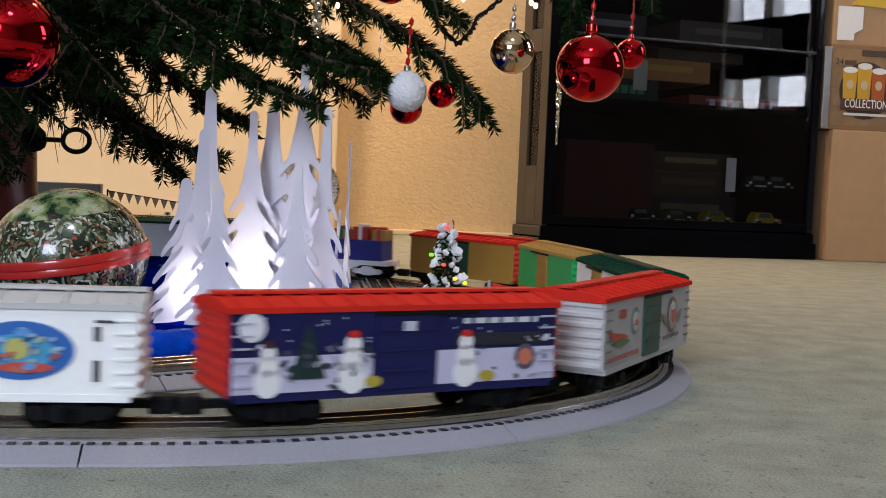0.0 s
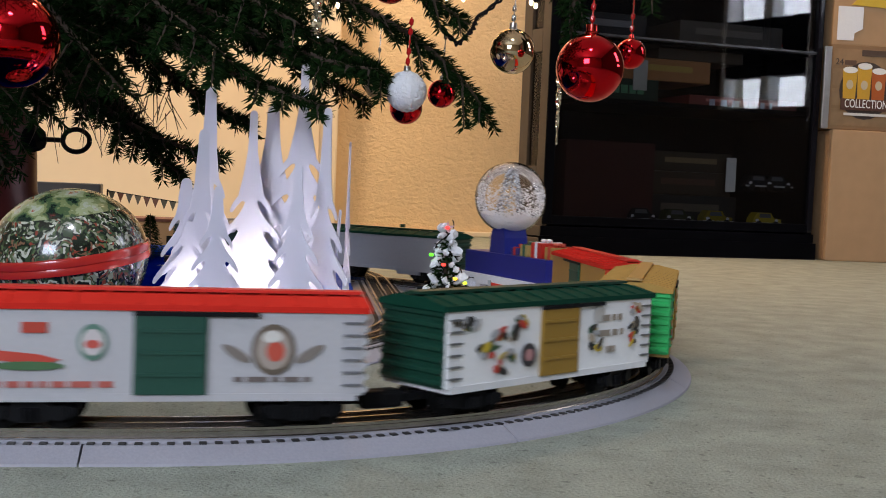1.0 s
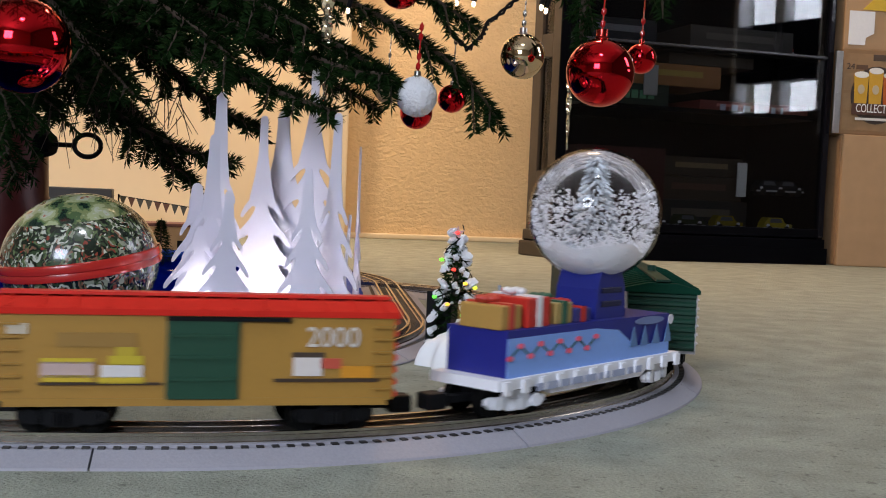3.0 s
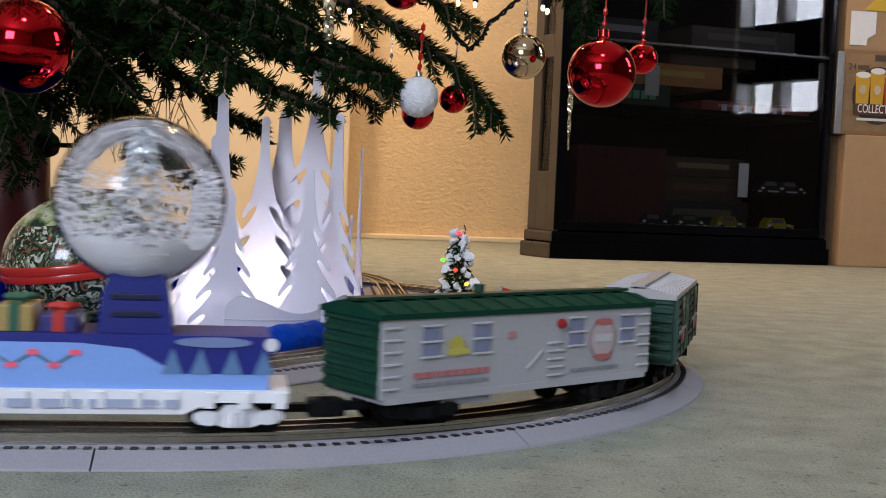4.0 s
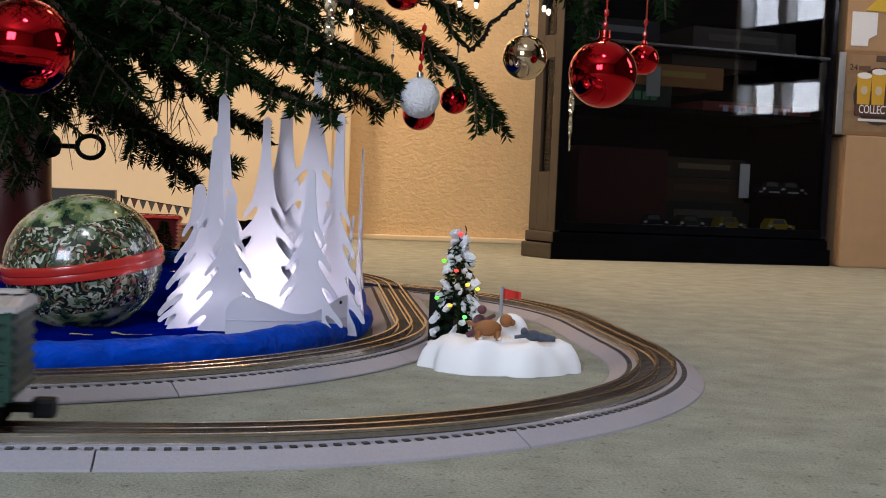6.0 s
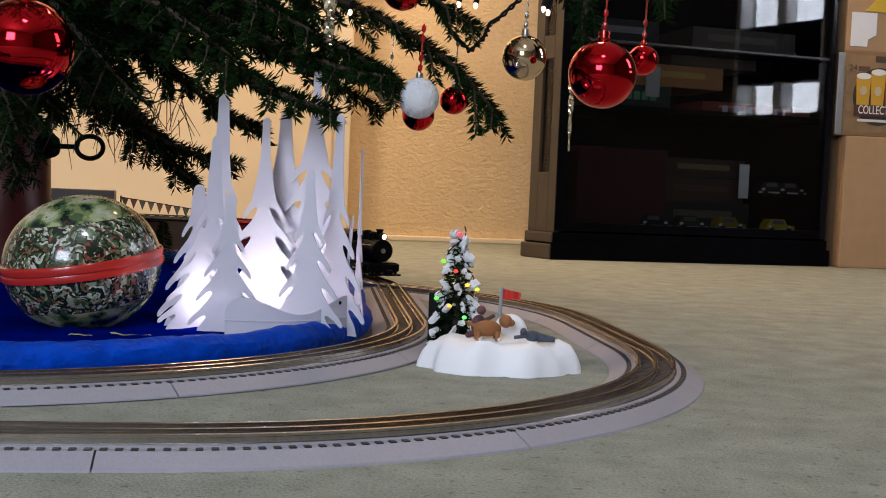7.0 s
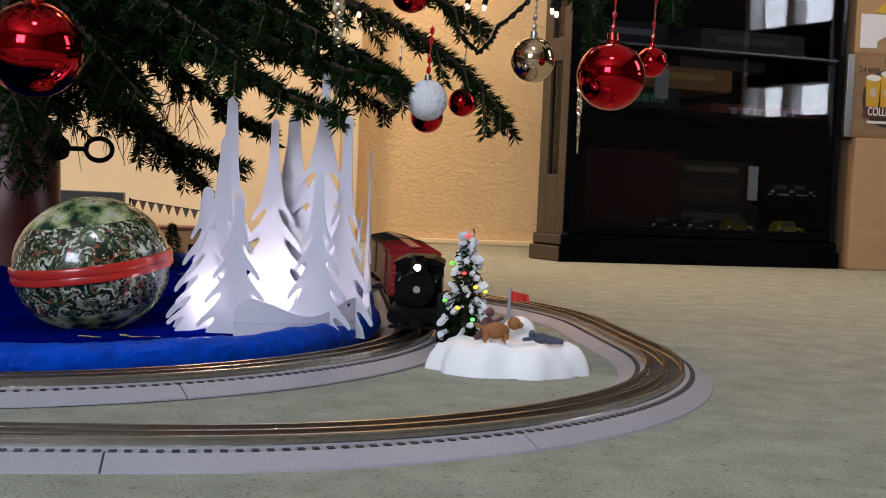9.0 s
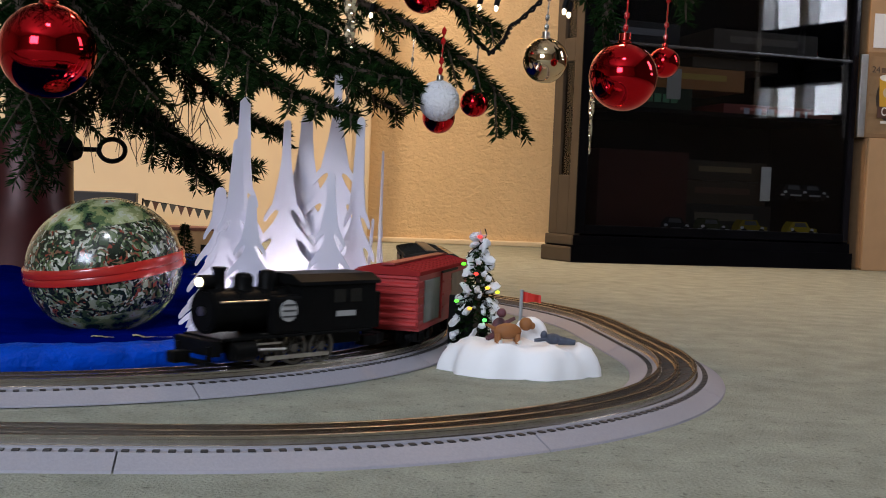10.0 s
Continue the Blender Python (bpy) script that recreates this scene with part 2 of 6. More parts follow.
def build_room():
    structure("floor", a_box(-4.6, 2.42, -2.52, 5.6, -0.06, 0.0), CARPET, "grey-green short pile carpet with dark flecks")
    structure("wall_north", a_box(-5.0, 2.9, 0.0, 0.12, 0.0, 2.45), PLASTER, "warm yellow wall with rough ragged plaster", m=WALL)
    structure("baseboard", a_box(-0.065, 0.62, -0.02, -0.001, 0.0, 0.017, bevel=0.004), PALE_TRIM, "pale low skirting strip catching the light", m=WALL)
    structure("wall_panel", a_box(-3.2, -0.125, -0.10, -0.003, 0.0, 2.45), CREAM, "smooth cream painted wall panel in strong lamp light", "wall", m=WALL)
    structure("trim", a_box(-0.125, -0.065, -0.09, -0.003, 0.0, 2.45, bevel=0.006), PALE_TRIM, "pale upright moulding at the panel's edge", m=WALL)
    bm = a_box(-0.945, -0.935, -0.106, -0.1, 0.3, 2.3)
    structure("trim_2", bm, DARK_WOOD, "thin dark upright joint on the cream panel", "trim", m=WALL)
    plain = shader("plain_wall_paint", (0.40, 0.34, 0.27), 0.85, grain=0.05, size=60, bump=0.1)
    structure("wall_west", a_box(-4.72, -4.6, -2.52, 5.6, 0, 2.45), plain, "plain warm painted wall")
    bm = bmesh.new()
    for b in ((2.42, 2.54, -2.52, 1.5, 0, 2.45), (2.42, 2.54, 2.02, 5.6, 0, 2.45), (2.42, 2.54, 1.5, 2.02, 0, 0.57), (2.42, 2.54, 1.5, 2.02, 1.9, 2.45)):
        box(bm, *b)
    structure("wall_east", bm, shader("dark_wall_paint", (0.06, 0.045, 0.035), 0.85, grain=0.05, size=60, bump=0.1), "plain dark painted wall with a window opening")
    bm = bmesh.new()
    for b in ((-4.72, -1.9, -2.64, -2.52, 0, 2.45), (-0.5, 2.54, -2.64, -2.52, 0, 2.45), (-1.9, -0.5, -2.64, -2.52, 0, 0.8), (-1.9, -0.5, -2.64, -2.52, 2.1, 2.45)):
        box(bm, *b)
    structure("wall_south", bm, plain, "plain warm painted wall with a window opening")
    structure("ceiling", a_box(-4.72, 2.54, -2.64, 5.6, 2.45, 2.55), paint((0.75, 0.73, 0.68), 0.9), "plain white ceiling")
    frame_paint = paint((0.8, 0.8, 0.79), 0.4)
    w = empty("window_1", "white framed window with bright daylight outside", "window", kind="structure")
    for b in ((2.44, 2.52, 1.5, 1.53, 0.57, 1.9), (2.44, 2.52, 1.99, 2.02, 0.57, 1.9), (2.44, 2.52, 1.74, 1.79, 0.57, 1.9), (2.44, 2.52, 1.53, 1.99, 1.86, 1.9)):
        part("window_frame", a_box(*b, bevel=0.006), frame_paint, w)
    # unseen added board; leaves a dark band in the cabinet glass's reflection
    part("reflection_divider", a_box(2.44, 2.52, 1.53, 1.99, 0.71, 0.97), DARK_WOOD, w, "added dark board that splits the window's reflection")
    w = empty("window_2", "white framed window with bright daylight outside", "window", kind="structure")
    for b in ((-1.9, -1.84, -2.62, -2.54, 0.8, 2.1), (-0.56, -0.5, -2.62, -2.54, 0.8, 2.1), (-1.24, -1.16, -2.62, -2.54, 0.8, 2.1), (-1.84, -0.56, -2.62, -2.54, 0.8, 0.86), (-1.84, -0.56, -2.62, -2.54, 2.04, 2.1)):
        part("window_frame", a_box(*b, bevel=0.006), frame_paint, w)


def build_track(line, s0, s1, name, lift, label, t0, t1):
    """Roadbed with sloping sides in clipped lengths, its ties, and three rails."""
    tr = empty(name, label, "railway track", "railway tracks", "structure")
    bed = [(0.043, 0.0), (0.0425, 0.0015), (0.0280, 0.0085), (-0.0280, 0.0085), (-0.0425, 0.0015), (-0.043, 0.0)]
    s = s0
    while s < s1:
        e = min(s + 0.254, s1)
        part("roadbed", sweep(line, s + 0.0006, e - 0.0006, bed, lift=lift), ROADBED, tr, "grey plastic ballast roadbed")
        s = e
    for k in (-1, 0, 1):
        o = k * 0.0159
        sec = [(o - 0.0024, 0.0100), (o - 0.0008, 0.0106), (o - 0.0008, 0.0136), (o - 0.0014, 0.0142), (o - 0.0014, 0.0158), (o - 0.0010, RAIL_TOP),
               (o + 0.0010, RAIL_TOP), (o + 0.0014, 0.0158), (o + 0.0014, 0.0142), (o + 0.0008, 0.0136), (o + 0.0008, 0.0106), (o + 0.0024, 0.0100)]
        part("rail", sweep(line, s0, s1, sec, lift=lift), RAIL, tr, "worn steel rail")
    for k in (-1, 1):
        o = k * 0.0203
        sec = [(o + 0.0023, 0.0080), (o + 0.0019, 0.0100), (o - 0.0019, 0.0102), (o - 0.0023, 0.0080)]
        part("shoulder", sweep(line, s0, s1, sec, lift=lift), ROADBED, tr, "grey plastic strip beside the outer rail")
    me = mesh_of("tie", a_box(-0.0022, 0.0022, -0.0270, 0.0270, 0.0050, 0.0094, bevel=0.0004), TIE)
    s = t0
    while s < t1:
        p, h = line.at(s)
        t = new("tie", me)
        t.parent = tr
        t.matrix_basis = pose(p.x, p.y, lift, 0, 0, math.degrees(h))
        s += 0.0086
    return tr


build_room()


# ---- display cabinet, boxes ----
CAB = pose(0.284, 2.926, 0, 0, 0, 16.5)


def on_cabinet(name, bm, material, label, category, group="", **k):
    return single(name, bm, material, label, category, group, m=CAB, **k)


def build_cabinet():
    c = empty("display_cabinet", "dark wooden display cabinet with glass doors on the carpet", "cabinet", m=CAB)
    W, H, D = 0.81, 1.8, 0.40
    # the footprint is narrower at the back, behind the canted corner
    foot = [(0.0, 0.0), (W, 0.0), (W, D), (0.10, D), (-0.028, 0.108)]

    def slab(grow, z0, z1):
        bm = bmesh.new()
        cx, cy = W / 2, D / 2
        pts = [(x + (grow if x > cx else -grow), y - (grow if y < cy else 0.0)) for x, y in foot]
        lo, hi = [bm.verts.new((x, y, z0)) for x, y in pts], [bm.verts.new((x, y, z1)) for x, y in pts]
        bm.faces.new(lo[::-1])
        bm.faces.new(hi)
        for k in range(5):
            bm.faces.new((lo[k], lo[(k + 1) % 5], hi[(k + 1) % 5], hi[k]))
        return bm
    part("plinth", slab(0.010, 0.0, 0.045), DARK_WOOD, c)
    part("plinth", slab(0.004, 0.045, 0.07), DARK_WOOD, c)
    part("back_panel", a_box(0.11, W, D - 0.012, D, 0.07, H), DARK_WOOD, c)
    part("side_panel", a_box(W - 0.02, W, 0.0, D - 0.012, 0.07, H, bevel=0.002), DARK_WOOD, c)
    # chamfered near corner with its own tall glass
    s = empty("corner_panel", "", "")
    s.parent = c
    # canted corner and side: light on them is put into a lighter wood colour
    lit = LIT_WOOD
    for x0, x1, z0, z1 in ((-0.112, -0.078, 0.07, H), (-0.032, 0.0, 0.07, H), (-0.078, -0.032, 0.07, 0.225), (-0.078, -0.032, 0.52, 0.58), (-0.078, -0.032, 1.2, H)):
        part("stile", a_box(x0, x1, 0.0, 0.018, z0, z1, bevel=0.002), lit, s, "cabinet wood, its lit grey-brown tone put into the colour", m=pose(0, 0, 0, 0, 0, -74))
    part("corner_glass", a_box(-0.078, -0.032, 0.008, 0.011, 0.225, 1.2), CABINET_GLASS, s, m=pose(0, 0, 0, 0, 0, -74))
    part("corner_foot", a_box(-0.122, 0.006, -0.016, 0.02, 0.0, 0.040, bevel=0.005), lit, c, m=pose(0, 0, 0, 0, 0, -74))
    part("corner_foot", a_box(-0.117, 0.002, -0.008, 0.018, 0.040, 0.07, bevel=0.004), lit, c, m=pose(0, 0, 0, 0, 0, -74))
    part("side_panel", a_box(0.0, 0.02, 0.0, 0.30, 0.071, H), LIT_WOOD, c, "cabinet wood, its lit grey-brown tone put into the colour", m=pose(-0.0309, 0.1077, 0, 0, 0, -24))
    part("top", slab(0.02, H, H + 0.03), DARK_WOOD, c)
    for z in (0.40, 0.563, 1.0):
        part("shelf", a_box(0.11, W - 0.02, 0.03, D - 0.012, z, z + 0.012), DARK_WOOD, c)
    for x0, x1 in ((0.0, W),):
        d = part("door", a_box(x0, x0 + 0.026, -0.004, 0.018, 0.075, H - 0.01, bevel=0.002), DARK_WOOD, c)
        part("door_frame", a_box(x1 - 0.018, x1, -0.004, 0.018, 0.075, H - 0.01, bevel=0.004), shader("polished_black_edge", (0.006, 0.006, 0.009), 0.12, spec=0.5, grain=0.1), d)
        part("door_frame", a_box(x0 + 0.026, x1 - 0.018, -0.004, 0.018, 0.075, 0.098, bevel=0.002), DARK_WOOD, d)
        part("door_frame", a_box(x0 + 0.026, x1 - 0.018, -0.002, 0.016, 0.568, 0.575, bevel=0.002), shader("dark_metal_bar", (0.06, 0.06, 0.065), 0.3, 0.8), d)
        part("pane", a_box(x0 + 0.026, x1 - 0.018, 0.005, 0.009, 0.098, H - 0.05), CABINET_GLASS, d)
    return c


build_cabinet()


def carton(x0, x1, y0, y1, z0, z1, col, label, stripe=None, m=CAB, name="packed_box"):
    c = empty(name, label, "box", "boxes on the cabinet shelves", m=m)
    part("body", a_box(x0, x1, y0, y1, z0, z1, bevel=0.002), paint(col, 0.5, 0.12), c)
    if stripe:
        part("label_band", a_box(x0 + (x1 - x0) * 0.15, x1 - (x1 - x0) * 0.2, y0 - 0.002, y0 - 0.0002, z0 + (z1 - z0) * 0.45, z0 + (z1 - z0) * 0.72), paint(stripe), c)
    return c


# most carton colours below are darkened, the cabinet's shade put into them
carton(0.08, 0.34, 0.05, 0.3, 0.083, 0.30, (0.05, 0.007, 0.006), "red carton standing inside the cabinet, darkened for its shade")
carton(0.36, 0.62, 0.12, 0.3, 0.165, 0.23, (0.045, 0.028, 0.016), "tan toy carton, darkened for the cabinet's shade", (0.10, 0.05, 0.03))
carton(0.37, 0.62, 0.12, 0.3, 0.2305, 0.285, (0.035, 0.022, 0.012), "stacked tan toy carton, darkened for the cabinet's shade", (0.20, 0.14, 0.07))
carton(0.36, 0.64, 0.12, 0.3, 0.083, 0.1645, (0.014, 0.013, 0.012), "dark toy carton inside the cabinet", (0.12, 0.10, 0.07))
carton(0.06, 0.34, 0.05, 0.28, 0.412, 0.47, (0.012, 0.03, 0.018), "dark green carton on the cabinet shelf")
carton(0.22, 0.50, 0.06, 0.28, 0.4705, 0.53, (0.36, 0.15, 0.045), "orange-brown carton on the cabinet shelf", (0.45, 0.30, 0.06))
carton(0.44, 0.78, 0.06, 0.26, 0.412, 0.440, (0.2, 0.03, 0.024), "dark red toy locomotive carton on the shelf", (0.6, 0.2, 0.18))
for k, (w, col) in enumerate(((0.016, (0.5, 0.5, 0.62)), (0.018, (0.5, 0.5, 0.62)), (0.020, (0.55, 0.52, 0.6)), (0.007, (0.5, 0.2, 0.2)), (0.006, (0.6, 0.6, 0.65)), (0.007, (0.5, 0.2, 0.2)), (0.012, (0.55, 0.6, 0.75)), (0.006, (0.6, 0.6, 0.65)))):
    x = (0.50, 0.535, 0.572, 0.606, 0.622, 0.640, 0.660, 0.690)[k]
    on_cabinet("price_card", a_box(x, x + w, 0.054, 0.0565, 0.4125, 0.431), paint(col), "small pale printed card on the cabinet shelf", "card", "cards on the shelf")
carton(0.40, 0.72, 0.06, 0.26, 0.576, 0.640, (0.05, 0.038, 0.03), "brown toy carton on the upper shelf, darkened for shade", (0.11, 0.09, 0.07))
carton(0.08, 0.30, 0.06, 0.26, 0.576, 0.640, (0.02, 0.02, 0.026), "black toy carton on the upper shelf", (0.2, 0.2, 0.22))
carton(0.34, 0.60, 0.06, 0.26, 0.5305, 0.5605, (0.06, 0.04, 0.025), "brown toy carton on the cabinet shelf, darkened for shade")
for k in range(9):
    on_cabinet("shop_sign_bar", a_box(0.085 + k * 0.024, 0.103 + k * 0.024, 0.046, 0.0495, 0.43, 0.452), paint((0.10, 0.30, 0.16)), "pale green unreadable letter on the dark carton", "lettering", "carton lettering")
on_cabinet("leaflet", a_box(0.592, 0.622, 0.100, 0.1037, 0.180, 0.275), paint((0.85, 0.84, 0.82)), "pale upright leaflet in the cabinet", "leaflet")
on_cabinet("leaflet", a_box(0.26, 0.30, 0.04, 0.044, 0.44, 0.52), paint((0.45, 0.44, 0.42)), "pale upright leaflet in the cabinet", "leaflet")


def toy_car(x, y, z, col, label):
    c = empty("toy_car", label, "toy car", "toy cars in the cabinet", m=CAB @ pose(x, y, z))
    part("body", prism([(-0.045, 0.010), (0.045, 0.010), (0.046, 0.024), (0.022, 0.027), (0.012, 0.042), (-0.03, 0.042), (-0.042, 0.026)], 0.036), paint(col, 0.25), c, smooth=True)
    for sx in (-0.027, 0.027):
        for sy in (-0.017, 0.017):
            part("wheel", a_tube((sx, sy - 0.004, 0.0095), (sx, sy + 0.004, 0.0095), 0.0095), BLACK, c)
    # pale paint on bumper and headlights imitates glints inside the dim cabinet
    part("bumper", a_box(-0.048, 0.048, -0.0205, -0.0185, 0.010, 0.0145, bevel=0.0008), paint((0.55, 0.56, 0.58), 0.2), c, "bumper painted pale to stand for a glint")
    for sx in (-0.032, 0.030):
        part("headlight_glint", disc(0.0052, 0.0042, 0.002, 12), paint((0.75, 0.76, 0.8), 0.15), c, m=pose(sx, -0.0188, 0.0205))
    part("window", prism([(-0.026, 0.028), (0.013, 0.028), (0.008, 0.039), (-0.024, 0.039)], 0.001), paint((0.12, 0.13, 0.15), 0.1), c, m=pose(0, -0.0186, 0))


for x, y, col, lab in ((0.25, 0.10, (0.02, 0.02, 0.022), "black toy car"), (0.43, 0.08, (0.05, 0.06, 0.03), "dark green toy car"), (0.55, 0.08, (0.30, 0.22, 0.015), "yellow and black toy car"), (0.70, 0.07, (0.50, 0.37, 0.02), "yellow toy taxi"), (0.31, 0.06, (0.02, 0.02, 0.025), "black toy car")):
    toy_car(x, y, 0.0835, col, lab + " on the cabinet's bottom shelf")


toy_car(0.69, 0.10, 0.5765, (0.45, 0.03, 0.015), "red toy car on the cabinet's upper shelf")
# added shelf and two cars, there only to carry small bright glints
on_cabinet("glass_shelf", a_box(0.655, 0.785, 0.05, 0.24, 0.183, 0.187, bevel=0.001), GLASS, "short clear glass shelf added under the glinting toy cars", "shelf")
for x in (0.685, 0.745):
    toy_car(x, 0.09, 0.1875, (0.012, 0.012, 0.016), "black toy car added on the short shelf for its glints")


def text_mesh(body, size, depth=0.0004):
    cu = bpy.data.curves.new("lettering", "FONT")
    cu.body, cu.size, cu.extrude, cu.align_x, cu.align_y = body, size, depth, "CENTER", "CENTER"
    ob = bpy.data.objects.new("lettering", cu)
    me = bpy.data.meshes.new_from_object(ob)
    bpy.data.objects.remove(ob)
    return me


def lettering(name, body, size, material, parent, m, label=""):
    me = text_mesh(body, size)
    me.materials.append(material)
    ob = new(name, me)
    ob.parent, ob.matrix_basis = parent, m
    if label:
        tagged(ob, label)
    return ob


def build_box_stack():
    m = pose(1.097, 3.14, 0, 0, 0, 6)
    c = empty("cardboard_box", "large plain brown cardboard box standing on the carpet", "box", m=m)
    part("body", a_box(0.0, 0.45, 0.0, 0.32, 0.0, 0.365, bevel=0.004), CARTON, c)
    # sheet over the left side, its shade put into a darker carton colour
    part("shaded_side", a_box(-0.0035, -0.0002, 0.01, 0.31, 0.006, 0.36), shader("carton_in_shade", (0.34, 0.2, 0.1), 0.85), c)
    u = empty("beer_crate_box", "printed brown carton with a picture of three full beer glasses", "box", m=pose(1.083, 3.15, 0.3655, 0, 0, 6))
    part("body", a_box(0.0, 0.42, 0.0, 0.28, 0.0, 0.235, bevel=0.003), shader("printed_carton", (0.27, 0.15, 0.065), 0.6, grain=0.12, size=20), u)
    for k in range(4):
        part("plank_print", a_box(0.01, 0.41, -0.001, -0.0001, 0.012 + k * 0.055, 0.058 + k * 0.055), shader("plank_print", (0.30, 0.175, 0.08), 0.6, grain=0.25, size=30, bump=0), u)
    for k, x in enumerate((0.058, 0.100, 0.142)):
        top = 0.165 + 0.012 * (k == 1)
        part("glass_print", prism([(x - 0.017, 0.075), (x + 0.017, 0.075), (x + 0.021, top), (x - 0.021, top)], 0.002), paint((0.62, 0.34, 0.02) if k < 2 else (0.45, 0.10, 0.01)), u, "printed glass of golden beer", m=pose(0, -0.003, 0))
        part("foam_print", disc(0.021, 0.009, 0.003, 14), paint((0.82, 0.8, 0.74)), u, "white foam", m=pose(x, -0.0035, top))
        part("emblem_print", disc(0.010, 0.013, 0.0012, 12), paint((0.55, 0.44, 0.28)), u, m=pose(x, -0.0048, 0.125))
    part("dark_arch_print", disc(0.075, 0.08, 0.0012), paint((0.05, 0.03, 0.02)), u, m=pose(0.105, -0.0016, 0.11))
    part("ribbon_print", a_box(0.034, 0.186, -0.0062, -0.0042, 0.055, 0.086), paint((0.09, 0.035, 0.02)), u)
    lettering("print", "COLLECTION", 0.033, paint((0.85, 0.84, 0.82)), u, pose(0.108, -0.0066, 0.072, 90, 0, 0) @ Matrix.Diagonal((0.62, 1, 1, 1)), "white capital letters")
    part("print_bar", a_box(0.045, 0.172, -0.0062, -0.0042, 0.040, 0.047), paint((0.7, 0.66, 0.6)), u)
    part("print_bar", a_box(0.09, 0.20, -0.0024, -0.0012, 0.205, 0.222), paint((0.08, 0.045, 0.025)), u)
    lettering("print", "24", 0.024, paint((0.05, 0.03, 0.02)), u, pose(0.026, -0.0022, 0.186, 90, 0, 0), "dark printed numeral")
    part("print_bar", a_box(0.042, 0.075, -0.0024, -0.0012, 0.179, 0.192), paint((0.12, 0.06, 0.03)), u)
    r = empty("steel_rail", "upright bright steel rail leaning beside the cartons", "rail", m=pose(1.068, 3.128, 0.3655, 0, 0, 6))
    part("bar", a_box(-0.008, 0.012, 0.0, 0.01, 0.0, 0.225, bevel=0.002), STEEL, r)
    part("bolt", a_tube((0.002, -0.003, 0.11), (0.002, 0.0, 0.11), 0.003), STEEL, r)
    v = empty("parcel_box", "open brown carton with a torn white label", "box", m=pose(1.088, 3.16, 0.601, 0, 0, 6))
    part("body", a_box(0.0, 0.40, 0.0, 0.28, 0.0, 0.2, bevel=0.003), CARTON, v)
    part("paper_label", prism([(0.012, 0.012), (0.06, 0.012), (0.062, 0.032), (0.085, 0.045), (0.085, 0.105), (0.012, 0.105)], 0.002), paint((0.8, 0.79, 0.78)), v, "torn white paper label", m=pose(0, -0.002, 0))
    part("yellow_flap", prism([(0.05, 0.11), (0.3, 0.10), (0.3, 0.19), (0.09, 0.15)], 0.003), paint((0.65, 0.42, 0.02)), v, "yellow printed flap", m=pose(0, -0.002, 0))


build_box_stack()
build_track(OUTER, -4.084, 3.6, "railway_track_1", 0.0, "grey three-rail toy railway track lying on the carpet", -0.42, 2.0)
build_track(INNER, -3.0, 4.8, "railway_track_2", 0.0008, "grey three-rail toy railway track beside the blue skirt", -0.42, 2.0)


# ---- toy trains ----
SIDE = -0.0302   # the cars' outward side


def truck(parent, x, frame_mat=BLACK):
    """A four-wheel truck whose origin is its pivot."""
    t = part("truck", a_box(-0.020, 0.020, -0.010, 0.010, 0.010, 0.0195, bevel=0.001), BLACK, parent, m=pose(x, 0, 0))
    for sy in (-1, 1):
        y = sy * 0.0225
        f = prism([(-0.026, 0.0095), (-0.022, 0.0065), (-0.013, 0.0065), (-0.007, 0.0045), (0.007, 0.0045), (0.013, 0.0065), (0.022, 0.0065), (0.026, 0.0095), (0.026, 0.013), (0.021, 0.0145), (0.013, 0.0135), (0.007, 0.018), (-0.007, 0.018), (-0.013, 0.0135), (-0.021, 0.0145), (-0.026, 0.013)], 0.004)
        bm = f
        for sx in (-0.017, 0.017):
            tube(bm, (sx, sy * 0.002, 0.0105), (sx, sy * 0.004, 0.0105), 0.0045, n=10)
        for k in (-1, 0, 1):
            tube(bm, (k * 0.0035, sy * 0.003, 0.006), (k * 0.0035, sy * 0.003, 0.013), 0.0016, n=6)
        part("side_frame", bm, frame_mat, t, m=pose(0, y, 0))
    for sx in (-0.017, 0.017):
        bm = a_tube((sx, -0.0145, 0.0105), (sx, 0.0145, 0.0105), 0.002, n=8)
        for sy in (-1, 1):
            tube(bm, (sx, sy * 0.0138, 0.0105), (sx, sy * 0.0188, 0.0105), 0.0104, n=20)
            tube(bm, (sx, sy * 0.0120, 0.0105), (sx, sy * 0.0138, 0.0105), 0.0118, 0.0112, n=20)
        part("wheel_set", bm, IRON, t, "dark metal wheels", smooth=True)
    s = 1 if x > 0 else -1
    bm = a_box(*sorted((s * 0.02, s * 0.047)), -0.004, 0.004, 0.009, 0.014, bevel=0.0006)
    box(bm, *sorted((s * 0.044, s * 0.060)), -0.007, 0.007, 0.006, 0.017, bevel=0.002)
    part("coupler", bm, BLACK, t)
    return t


def ribbed_end(sx, half, z0, z1, wide=0.0285):
    """An end wall with pressed horizontal ribs."""
    n = 7
    pts = [(0.0, z0)]
    for k in range(n):
        a, b = z0 + (z1 - z0) * k / n, z0 + (z1 - z0) * (k + 1) / n
        h = (b - a)
        pts += [(0.0005, a + h * 0.15), (0.0026, a + h * 0.35), (0.0026, a + h * 0.65), (0.0005, a + h * 0.85)]
    pts += [(0.0, z1), (-0.002, z1), (-0.002, z0)]
    bm = prism([(sx * (half + x), z) for x, z in pts], wide * 2)
    return bm


def add_decal(parent, bm, x, z, colour, layer=1, name="print", label="", turn=0):
    return part(name, bm, paint(colour, 0.4), parent, label, m=pose(x, SIDE - 0.0004 * layer, z, 0, turn, 0))


